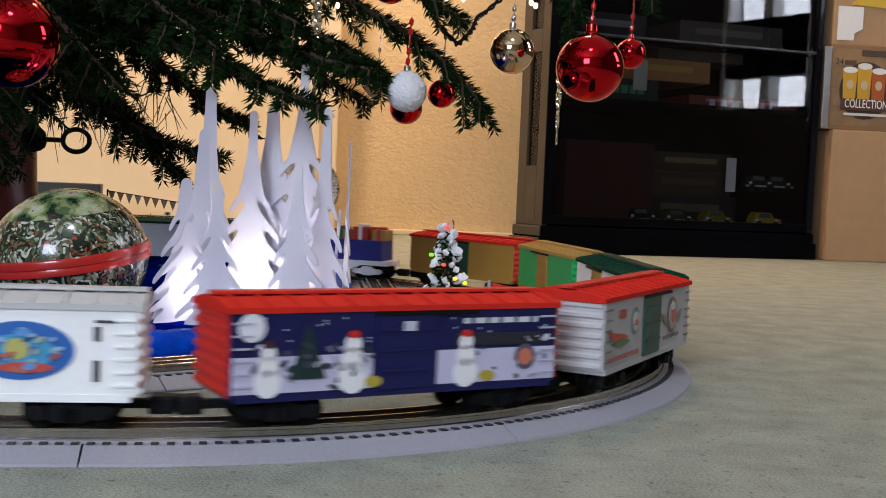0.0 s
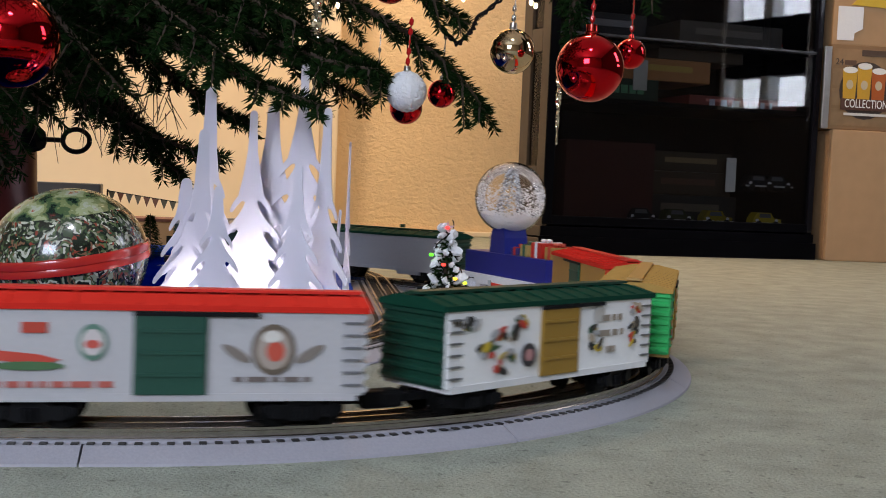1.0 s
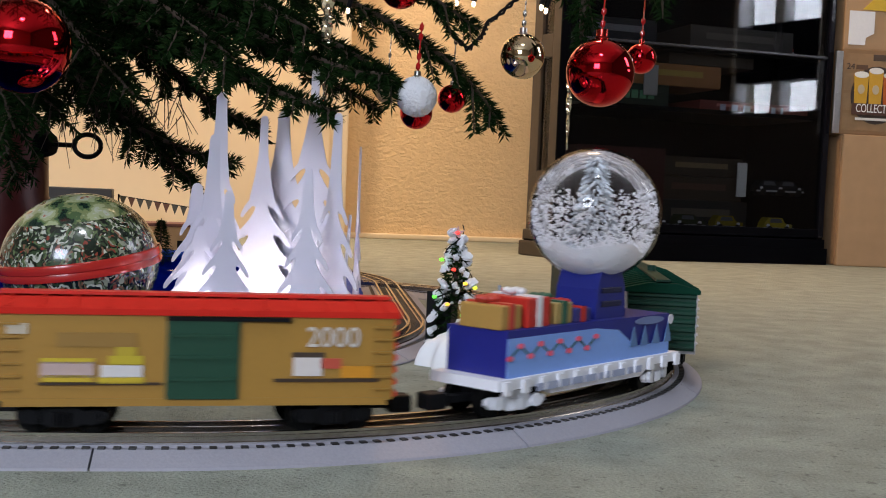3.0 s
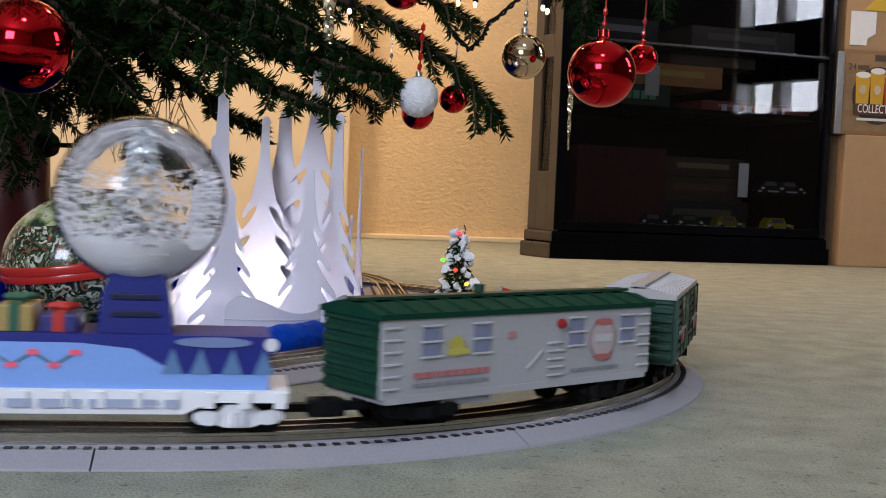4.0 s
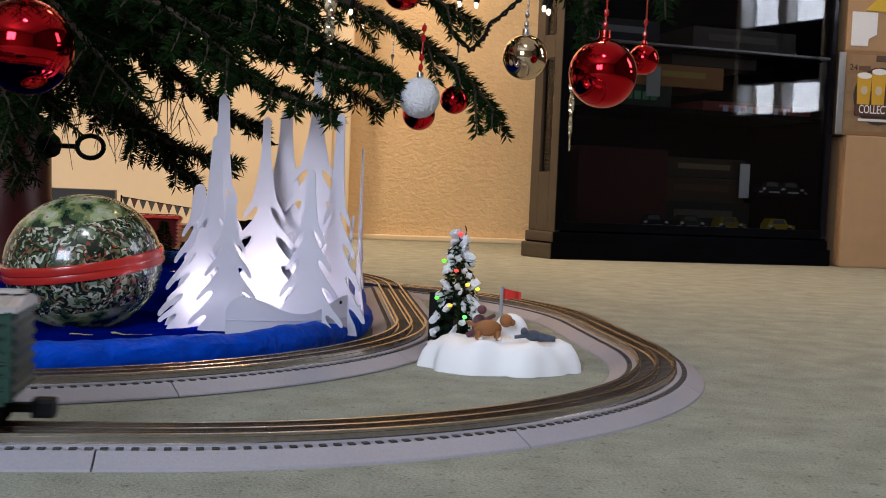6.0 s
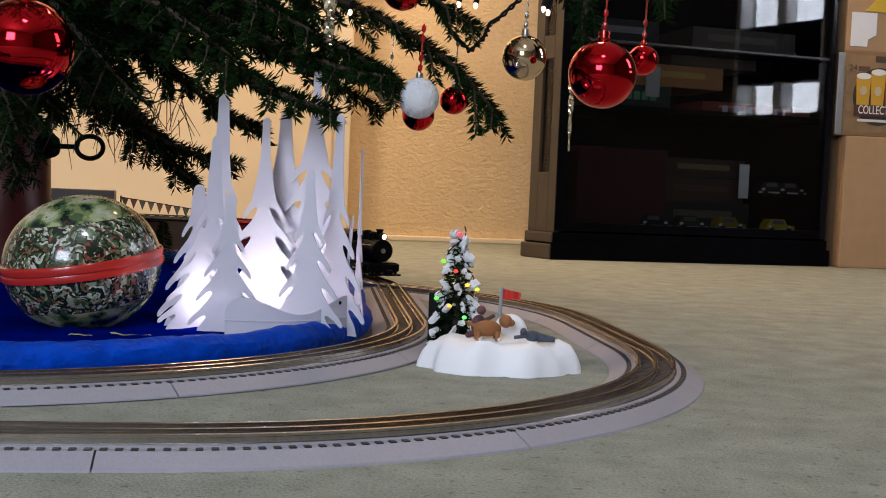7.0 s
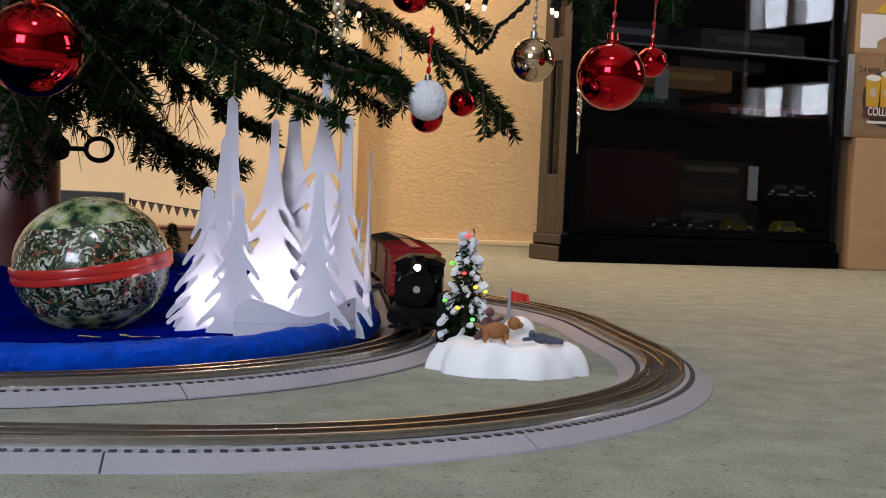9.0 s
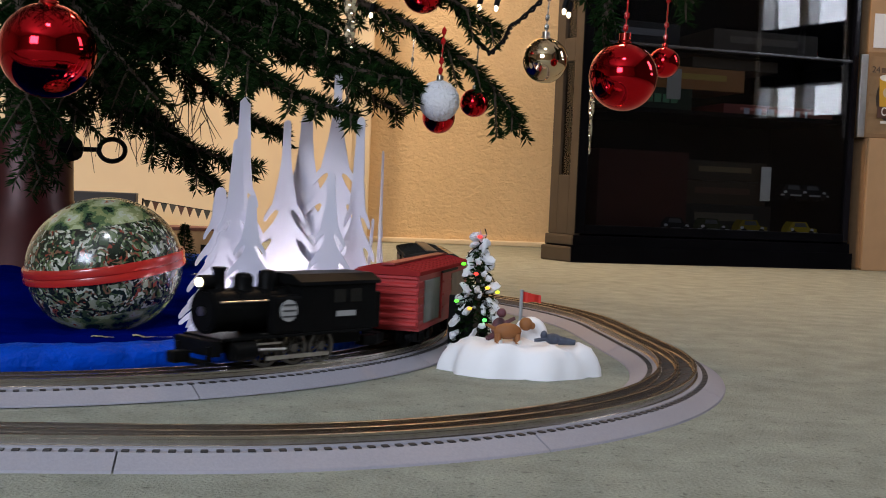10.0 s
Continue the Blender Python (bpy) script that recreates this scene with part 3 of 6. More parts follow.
def bars(parent, x0, x1, z, h, colour, n=6, seed=1, layer=2):
    """A line of unreadable writing."""
    r = random.Random(seed)
    x = x0
    while x < x1 - 0.002:
        w = min(r.uniform(0.4, 1.6) * (x1 - x0) / n, x1 - x)
        add_decal(parent, prism([(-w / 2, -h / 2), (w / 2, -h / 2), (w / 2, h / 2), (-w / 2, h / 2)], 0.0004), x + w / 2, z, colour, layer, "print_bar")
        x += w + (x1 - x0) / n * 0.35


def boxcar(label, roof, side, ends, door, half=0.1175, doors=True, sill=None, ladder=None, roofwalk=None, frames=BLACK, top=0.0712, ridge=0.0772, sheen=(0.75, 0.08, 0.0)):
    c = empty("boxcar", label, "toy boxcar", "railway cars")
    zb = 0.0205
    part("body", a_box(-half, half, -0.030, 0.030, zb, top, bevel=0.0008), paint(side), c)
    for sx in (-1, 1):
        part("end_wall", ribbed_end(sx, half, zb, top), paint(ends), c)
    rm = shader("roof_paint", roof, sheen[0], sheen[2], grain=0.08, size=90, bump=0.05, spec=sheen[1])
    r = prism([(-0.0315, top - 0.0015), (0.0315, top - 0.0015), (0.0315, top + 0.002), (0.012, ridge), (-0.012, ridge), (-0.0315, top + 0.002)], half * 2 + 0.007)
    r.transform(pose(0, 0, 0, 0, 0, 90))
    rf = part("roof", r, rm, c)
    for k in range(13):
        x = -half + 0.006 + k * (half * 2 - 0.012) / 12
        b = prism([(-0.0312, top + 0.0022), (-0.012, ridge + 0.0001), (0.012, ridge + 0.0001), (0.0312, top + 0.0022), (0.0312, top + 0.0032), (0.012, ridge + 0.0012), (-0.012, ridge + 0.0012), (-0.0312, top + 0.0032)], 0.0016)
        b.transform(pose(x, 0, 0, 0, 0, 90))
        part("roof_rib", b, rm, rf)
    part("roof_walk", a_box(-half - 0.002, half + 0.002, -0.006, 0.006, ridge + 0.0012, ridge + 0.003), paint(roofwalk or roof), rf)
    part("sill", a_box(-half + 0.004, half - 0.004, -0.0306, 0.0306, zb - 0.003, zb + 0.0015), paint(sill or side), c)
    part("underframe", a_box(-half + 0.004, half - 0.004, -0.012, 0.012, 0.0175, zb - 0.003), BLACK, c)
    if doors:
        for sy in (-1, 1):
            d = part("door", a_box(-0.0215, 0.0215, sy * 0.0312 - 0.0010, sy * 0.0312 + 0.0010, zb + 0.001, top - 0.004, bevel=0.0004), paint(door), c)
            for k in range(1, 4):
                z = zb + (top - zb) * k / 4
                part("door_rib", a_box(-0.0195, 0.0195, sy * 0.0326 - 0.0006, sy * 0.0326 + 0.0006, z - 0.001, z + 0.001), paint(door), d)
            part("door_rail", a_box(-0.022, 0.052, sy * 0.0318 - 0.001, sy * 0.0318 + 0.001, top - 0.0042, top - 0.002), BLACK, c)
    for sx in (-1, 1):
        for k in range(6):
            z = zb + 0.006 + k * 0.0074
            x = sx * (half - 0.0075)
            part("ladder_rung", a_box(x - 0.006, x + 0.006, -0.0318, -0.0302, z, z + 0.0012), paint(ladder or side), c)
    truck(c, -0.078, frames)
    truck(c, 0.078, frames)
    return c


def X(f, half=0.1175):
    return -half + f * 2 * half


def Z(f):
    return 0.0205 + f * 0.050


def rect(w, h):
    return prism([(-w / 2, -h / 2), (w / 2, -h / 2), (w / 2, h / 2), (-w / 2, h / 2)], 0.0004)


WHITEC, REDC, GREENC, BLUEC, GOLDC, DARKG = (0.86, 0.86, 0.87), (0.58, 0.025, 0.015), (0.012, 0.35, 0.09), (0.006, 0.008, 0.070), (0.36, 0.19, 0.035), (0.004, 0.042, 0.025)

# white boxcar with a blue oval
car_white = boxcar("white boxcar with a silver roof and a blue oval picture", (0.5, 0.5, 0.5), WHITEC, WHITEC, WHITEC, doors=False)
add_decal(car_white, disc(0.030, 0.0165, 0.0004, 28), X(0.72), Z(0.52), (0.02, 0.12, 0.42), 1, label="blue oval picture")
add_decal(car_white, disc(0.022, 0.010, 0.0004, 24), X(0.71), Z(0.50), (0.05, 0.30, 0.52), 2)
add_decal(car_white, disc(0.007, 0.006, 0.0004, 16), X(0.71), Z(0.54), (0.45, 0.42, 0.12), 3)
add_decal(car_white, disc(0.016, 0.003, 0.0004, 16), X(0.73), Z(0.33), (0.5, 0.07, 0.05), 3)

ro = random.Random(31)
for k in range(26):
    a, q = ro.uniform(0, math.tau), ro.random() ** 0.5 * 0.8
    add_decal(car_white, disc(ro.uniform(0.0015, 0.006), ro.uniform(0.001, 0.0025), 0.0004, 9), X(0.72) + 0.027 * q * math.cos(a), Z(0.52) + 0.0145 * q * math.sin(a), ro.choice(((0.10, 0.28, 0.60), (0.03, 0.10, 0.34), (0.30, 0.45, 0.62), (0.45, 0.12, 0.08), (0.30, 0.40, 0.30), (0.02, 0.05, 0.16))), 4 + k % 3, "painted_shape", turn=ro.uniform(-30, 30))
for x, z, w, h in ((0.40, 0.93, 0.030, 0.003), (0.92, 0.86, 0.012, 0.0015), (0.90, 0.30, 0.004, 0.012), (0.90, 0.72, 0.004, 0.008), (0.52, 0.20, 0.022, 0.002)):
    add_decal(car_white, rect(w, h), X(x), Z(z), (0.05, 0.05, 0.06), 2, "print_bar")

# blue snow-scene boxcar
car_blue = boxcar("dark blue boxcar with a printed snowy night and red roof", REDC, BLUEC, REDC, BLUEC, ladder=(0.4, 0.4, 0.5))
for f0, f1 in ((0.005, 0.40), (0.60, 0.995)):
    add_decal(car_blue, rect((f1 - f0) * 0.235, 0.0215), X((f0 + f1) / 2), Z(0.26), (0.52, 0.50, 0.66), 1, label="pale printed snow")
add_decal(car_blue, disc(0.0085, 0.0085, 0.0004), X(0.055), Z(0.82), (0.72, 0.72, 0.78), 2, label="printed full moon")
for x, s in ((0.10, 1.0), (0.34, 1.15), (0.69, 1.1)):
    for z, r in ((0.16, 0.0085), (0.36, 0.0065), (0.52, 0.005)):
        add_decal(car_blue, disc(r * s, r * s, 0.0004, 16), X(x), Z(z * s), (0.78, 0.78, 0.8), 3)
    add_decal(car_blue, disc(0.004, 0.0025, 0.0004, 10), X(x), Z(0.62 * s), REDC if x > 0.3 else (0.05, 0.02, 0.02), 4)
add_decal(car_blue, prism([(-0.012, -0.015), (0.012, -0.015), (0.0, 0.019)], 0.0004), X(0.21), Z(0.5), (0.012, 0.03, 0.03), 4, label="printed fir tree")
for x in (0.40, 0.76):
    add_decal(car_blue, disc(0.006, 0.0035, 0.0004, 14), X(x), Z(0.13), (0.42, 0.33, 0.04), 5)
add_decal(car_blue, disc(0.0085, 0.0085, 0.0004), X(0.89), Z(0.35), (0.10, 0.09, 0.13), 3, label="round emblem")
add_decal(car_blue, disc(0.0055, 0.0055, 0.0004), X(0.89), Z(0.35), (0.55, 0.16, 0.10), 4)
bars(car_blue, X(0.68), X(0.93), Z(0.84), 0.0035, (0.55, 0.56, 0.62), 7, 3)
add_decal(car_blue, rect(0.07, 0.008), X(0.80), Z(0.60), (0.02, 0.02, 0.03), 2)
rr = random.Random(5)
for k in range(22):
    add_decal(car_blue, disc(0.0007, 0.0007, 0.0004, 6), X(rr.choice((rr.uniform(0.02, 0.4), rr.uniform(0.62, 0.98)))), Z(rr.uniform(0.55, 0.95)), (0.6, 0.6, 0.68), 3)
for k in range(46):
    side_x = rr.choice((rr.uniform(0.03, 0.40), rr.uniform(0.03, 0.40), rr.uniform(0.62, 0.97)))
    zz = rr.uniform(0.08, 0.62)
    add_decal(car_blue, disc(rr.uniform(0.001, 0.0045), rr.uniform(0.0008, 0.0025), 0.0004, 8), X(side_x), Z(zz), rr.choice(((0.6, 0.6, 0.68), (0.32, 0.32, 0.42), (0.06, 0.06, 0.09), (0.16, 0.15, 0.22), (0.02, 0.04, 0.04))), 2 + k % 3, turn=rr.uniform(-50, 50))
add_decal(car_blue, rect(0.009, 0.006), X(0.505), Z(0.8), (0.5, 0.52, 0.6), 8)

# silver boxcar
SILV = (0.44, 0.43, 0.45)
car_silver = boxcar("silver-grey boxcar with a red roof and green doors", REDC, SILV, (0.5, 0.5, 0.52), (0.01, 0.06, 0.04), ladder=(0.14, 0.14, 0.15))
bars(car_silver, X(0.14), X(0.22), Z(0.78), 0.006, (0.42, 0.05, 0.03), 2, 2)
add_decal(car_silver, prism([(-0.024, 0.008), (-0.018, 0.0), (0.012, -0.003), (0.022, 0.0), (0.010, 0.003), (-0.012, 0.005)], 0.0004), X(0.14), Z(0.42), (0.5, 0.06, 0.04), 2, label="printed red toy aeroplane")
add_decal(car_silver, disc(0.020, 0.0025, 0.0004, 16), X(0.16), Z(0.35), (0.06, 0.14, 0.06), 3)
add_decal(car_silver, disc(0.0085, 0.0105, 0.0004), X(0.31), Z(0.62), (0.10, 0.20, 0.15), 2, label="round printed emblem")
add_decal(car_silver, disc(0.0065, 0.0075, 0.0004), X(0.31), Z(0.62), (0.55, 0.5, 0.5), 3)
add_decal(car_silver, disc(0.0045, 0.0025, 0.0004), X(0.31), Z(0.60), (0.5, 0.08, 0.06), 4)
bars(car_silver, X(0.04), X(0.36), Z(0.14), 0.0035, (0.42, 0.10, 0.08), 9, 4)
add_decal(car_silver, disc(0.0135, 0.0150, 0.0004), X(0.76), Z(0.55), (0.13, 0.10, 0.075), 2, label="printed round wreath")
add_decal(car_silver, disc(0.0105, 0.0118, 0.0004), X(0.76), Z(0.55), (0.36, 0.30, 0.26), 3)
add_decal(car_silver, disc(0.0055, 0.006, 0.0004), X(0.765), Z(0.53), (0.5, 0.08, 0.05), 4)
add_decal(car_silver, disc(0.006, 0.0035, 0.0004), X(0.755), Z(0.70), (0.6, 0.58, 0.55), 4)
for x, tn in ((0.665, 30), (0.855, -30)):
    add_decal(car_silver, disc(0.010, 0.003, 0.0004, 12), X(x), Z(0.50), (0.2, 0.17, 0.15), 2, turn=tn)
bars(car_silver, X(0.66), X(0.86), Z(0.20), 0.003, (0.15, 0.12, 0.11), 6, 8)

# white and green boxcar
car_wg = boxcar("white boxcar with dark green roof and ends, gold doors", DARKG, (0.82, 0.82, 0.83), DARKG, (0.30, 0.17, 0.025), ladder=(0.12, 0.12, 0.12), sill=(0.7, 0.7, 0.71))
rw = random.Random(12)
INKS = ((0.5, 0.36, 0.03), (0.02, 0.02, 0.02), (0.5, 0.05, 0.03), (0.06, 0.05, 0.04), (0.42, 0.34, 0.25), (0.03, 0.08, 0.04), (0.35, 0.35, 0.36))
for cx, cz, n, sx, sz in ((0.07, 0.82, 7, 0.05, 0.10), (0.17, 0.46, 8, 0.05, 0.14), (0.24, 0.64, 9, 0.07, 0.08), (0.31, 0.80, 8, 0.05, 0.10), (0.27, 0.36, 8, 0.06, 0.08), (0.23, 0.20, 4, 0.03, 0.08), (0.67, 0.60, 6, 0.03, 0.10), (0.68, 0.34, 5, 0.03, 0.10), (0.895, 0.85, 6, 0.04, 0.06), (0.895, 0.62, 6, 0.025, 0.12), (0.885, 0.36, 6, 0.03, 0.14)):
    for k in range(n):
        add_decal(car_wg, disc(rw.uniform(0.0015, 0.0055), rw.uniform(0.0012, 0.0035), 0.0004, 10), X(cx + rw.gauss(0, sx * 0.4)), Z(min(0.93, max(0.08, cz + rw.gauss(0, sz * 0.45)))), INKS[(k * 3 + rw.randrange(3)) % 7], 2 + k % 4, "painted_shape", turn=rw.uniform(-60, 60))
add_decal(car_wg, disc(0.0080, 0.0080, 0.0004, 20), X(0.345), Z(0.34), (0.04, 0.035, 0.04), 6, "painted_shape")
add_decal(car_wg, disc(0.0042, 0.0042, 0.0004, 16), X(0.345), Z(0.34), (0.45, 0.22, 0.22), 7, "painted_shape")
for z, w in ((0.74, 0.11), (0.52, 0.13), (0.28, 0.05)):
    bars(car_wg, X(0.77 - w / 2), X(0.77 + w / 2), Z(z), 0.0045, (0.30, 0.25, 0.2), 3, int(z * 50))
add_decal(car_wg, disc(0.007, 0.006, 0.0004, 16), X(0.70), Z(0.80), (0.5, 0.48, 0.46), 2)

# green and gold boxcar
car_gg = boxcar("bright green boxcar with gold roof and printed tree ornaments", (0.42, 0.25, 0.07), GREENC, (0.012, 0.40, 0.10), GOLDC, sill=GOLDC, ladder=(0.01, 0.28, 0.08))
for x, z, r, col in ((0.15, 0.36, 0.011, (0.62, 0.12, 0.02)), (0.27, 0.22, 0.0075, (0.10, 0.03, 0.14)), (0.40, 0.56, 0.0085, (0.62, 0.50, 0.04)), (0.69, 0.52, 0.0095, (0.6, 0.10, 0.015)), (0.795, 0.40, 0.0085, (0.05, 0.16, 0.5)), (0.895, 0.58, 0.0095, (0.62, 0.06, 0.015))):
    add_decal(car_gg, disc(r, r, 0.0004, 22), X(x), Z(z), col, 2, "printed_bauble")
    add_decal(car_gg, rect(0.004, 0.003), X(x), Z(z) + r + 0.001, (0.5, 0.42, 0.2), 2)
add_decal(car_gg, disc(0.0088, 0.003, 0.0004, 18), X(0.795), Z(0.42), (0.65, 0.55, 0.1), 3)
add_decal(car_gg, disc(0.0065, 0.0022, 0.0004, 18), X(0.795), Z(0.50), (0.6, 0.6, 0.62), 3)
add_decal(car_gg, disc(0.010, 0.002, 0.0004, 18), X(0.15), Z(0.40), (0.6, 0.42, 0.2), 3)
for dx, dz in ((-0.004, 0.003), (0.004, 0.004), (0.0, -0.004), (0.005, -0.003)):
    add_decal(car_gg, disc(0.0016, 0.0016, 0.0004, 8), X(0.69) + dx, Z(0.52) + dz, (0.65, 0.45, 0.05), 3)
for z in (0.80, 0.58):
    bars(car_gg, X(0.22), X(0.34), Z(z), 0.006, (0.03, 0.11, 0.05), 3, int(z * 30))
for k in range(9):
    x, z = (0.08, 0.45, 0.62, 0.84, 0.77, 0.96, 0.35, 0.12, 0.67)[k], (0.8, 0.2, 0.85, 0.8, 0.75, 0.25, 0.85, 0.6, 0.2)[k]
    for a in range(3):
        add_decal(car_gg, rect(0.013, 0.0009), X(x), Z(z), (0.12, 0.48, 0.22), 1, "printed_snowflake", turn=60 * a)
bars(car_gg, X(0.87), X(0.93), Z(0.12), 0.004, (0.03, 0.08, 0.04), 2, 9)

# tan boxcar with the year
car_tan = boxcar("tan-gold boxcar with red roof and ends, green doors", REDC, GOLDC, (0.62, 0.05, 0.02), (0.01, 0.055, 0.03), ladder=(0.33, 0.17, 0.03))
lettering("print", "2000", 0.017, paint((0.62, 0.58, 0.54)), car_tan, pose(X(0.835), SIDE - 0.001, Z(0.74), 90, 0, 0), "white year numerals")
add_decal(car_tan, rect(0.012, 0.006), X(0.05), Z(0.82), (0.5, 0.42, 0.32), 2)
add_decal(car_tan, rect(0.045, 0.008), X(0.24), Z(0.70), (0.29, 0.16, 0.04), 1)
for x, w, z, h, col in ((0.17, 0.030, 0.36, 0.009, (0.5, 0.36, 0.33)), (0.17, 0.030, 0.46, 0.003, (0.55, 0.40, 0.03)), (0.17, 0.028, 0.26, 0.004, (0.55, 0.38, 0.03)), (0.30, 0.024, 0.34, 0.007, (0.66, 0.62, 0.6)), (0.31, 0.020, 0.47, 0.005, (0.5, 0.38, 0.03)), (0.31, 0.012, 0.57, 0.005, (0.45, 0.33, 0.03)), (0.30, 0.026, 0.24, 0.004, (0.55, 0.4, 0.03)), (0.25, 0.07, 0.20, 0.0015, (0.05, 0.03, 0.02)),
                        (0.77, 0.018, 0.40, 0.011, (0.66, 0.60, 0.57)), (0.77, 0.020, 0.54, 0.003, (0.06, 0.04, 0.03)), (0.83, 0.013, 0.44, 0.006, (0.5, 0.08, 0.05)), (0.90, 0.02, 0.34, 0.007, (0.6, 0.25, 0.02)), (0.82, 0.065, 0.24, 0.002, (0.05, 0.03, 0.02))):
    add_decal(car_tan, rect(w, h), X(x), Z(z), col, 2, "printed_train")

# grey bunk car
HB = 0.121
car_gray = boxcar("grey bunk car with dark green roof and small windows", DARKG, (0.39, 0.39, 0.42), DARKG, DARKG, half=HB, doors=False, ladder=(0.5, 0.51, 0.55), top=0.0705)
for f in (0.155, 0.325, 0.68, 0.895):
    w = part("window", a_box(X(f, HB) - 0.0068, X(f, HB) + 0.0068, SIDE - 0.0008, SIDE, Z(0.50), Z(0.84)), paint((0.20, 0.22, 0.33), 0.2), car_gray, "small window with blue-grey pane")
    for z in (0.49, 0.68, 0.88):
        part("window_sill", a_box(X(f, HB) - 0.0082, X(f, HB) + 0.0082, SIDE - 0.0018, SIDE - 0.0006, Z(z) - 0.0006, Z(z) + 0.0006), paint((0.52, 0.53, 0.57)), w)
for k in range(5):
    part("ladder_rung", a_box(X(0.60, HB) - 0.007, X(0.60, HB) + 0.007, SIDE - 0.0016, SIDE, Z(0.1 + k * 0.11), Z(0.1 + k * 0.11) + 0.0012), paint((0.52, 0.53, 0.57)), car_gray)
add_decal(car_gray, disc(0.0065, 0.0065, 0.0004), X(0.238, HB), Z(0.60), (0.46, 0.40, 0.08), 2, label="yellow emblem")
add_decal(car_gray, rect(0.018, 0.0035), X(0.245, HB), Z(0.53), (0.5, 0.44, 0.1), 3)
add_decal(car_gray, disc(0.014, 0.0145, 0.0004), X(0.79, HB), Z(0.55), (0.33, 0.25, 0.27), 1, label="round red and white emblem")
add_decal(car_gray, disc(0.0115, 0.012, 0.0004), X(0.79, HB), Z(0.55), (0.46, 0.38, 0.40), 2)
add_decal(car_gray, rect(0.016, 0.005), X(0.79, HB), Z(0.57), (0.5, 0.50, 0.53), 3)
for z in (0.80, 0.30):
    add_decal(car_gray, disc(0.009, 0.0022, 0.0004), X(0.79, HB), Z(z), (0.45, 0.12, 0.12), 3)
bars(car_gray, X(0.10, HB), X(0.35, HB), Z(0.27), 0.0036, (0.46, 0.15, 0.16), 14, 2)
bars(car_gray, X(0.10, HB), X(0.35, HB), Z(0.15), 0.0022, (0.24, 0.24, 0.28), 12, 5)
bars(car_gray, X(0.66, HB), X(0.86, HB), Z(0.15), 0.0022, (0.24, 0.24, 0.28), 12, 6)
add_decal(car_gray, rect(0.006, 0.004), X(0.43, HB), Z(0.70), (0.5, 0.2, 0.2), 2)
add_decal(car_gray, rect(0.018, 0.002), X(0.52, HB), Z(0.35), (0.55, 0.56, 0.6), 2, turn=-40)
part("marker_lamp", ball(0.0035, 12, 8, m=Matrix.Translation((X(0.61, HB), -0.033, 0.061))), paint((0.30, 0.01, 0.012), 0.2), car_gray, "small red lamp")
part("step_box", a_box(X(0.3, HB) - 0.02, X(0.3, HB) + 0.02, -0.026, 0.026, 0.012, 0.0176), paint((0.36, 0.37, 0.42)), car_gray)
part("roof_vent", a_tube((-0.02, 0, 0.081), (-0.02, 0, 0.086), 0.004), paint(DARKG), car_gray)

# green stock car: slatted sides
car_green = boxcar("dark green slatted stock car with a grey roof", (0.42, 0.40, 0.40), (0.004, 0.028, 0.02), DARKG, DARKG, ladder=DARKG, sill=DARKG, sheen=(0.38, 0.5, 0.3))
for k in range(7):
    for sx in (-1, 1):
        part("slat", a_box(*sorted((sx * 0.024, sx * 0.1165)), SIDE - 0.0022, SIDE + 0.0006, Z(0.03 + k * 0.14), Z(0.03 + k * 0.14) + 0.0042), paint((0.004, 0.038, 0.026)), car_green)
for x in (-0.1165, -0.07, -0.024, 0.024, 0.07, 0.1165):
    part("post", a_box(x - 0.002, x + 0.002, SIDE - 0.003, SIDE, Z(0.0), Z(1.0)), paint((0.004, 0.038, 0.026)), car_green)
part("brace", prism([(-0.046, 0.024), (-0.043, 0.024), (-0.024, 0.066), (-0.027, 0.066)], 0.0012), paint((0.012, 0.10, 0.06)), car_green, m=pose(0, SIDE - 0.003, 0))
for f in (0.205, 0.815):
    add_decal(car_green, disc(0.0088, 0.0075, 0.0006), X(f), Z(0.36), (0.30, 0.36, 0.36), 8, label="round red emblem on a pale ground")
    add_decal(car_green, disc(0.006, 0.006, 0.0006), X(f), Z(0.36), (0.50, 0.07, 0.07), 10)
    add_decal(car_green, rect(0.030, 0.003), X(f), Z(0.46), (0.28, 0.36, 0.36), 9)
    add_decal(car_green, disc(0.0065, 0.0075, 0.0008), X(f), Z(0.80), (0.16, 0.10, 0.03), 9, label="brown reindeer head print")
    add_decal(car_green, rect(0.008, 0.005), X(f), Z(0.62), (0.25, 0.02, 0.01), 10)
    add_decal(car_green, rect(0.016, 0.002), X(f), Z(0.95), (0.30, 0.25, 0.16), 9)
    for dx in (-0.035, -0.022, 0.03):
        add_decal(car_green, rect(0.008, 0.0028), X(f) + dx, Z(0.45), (0.30, 0.36, 0.38), 9, "print_bar")


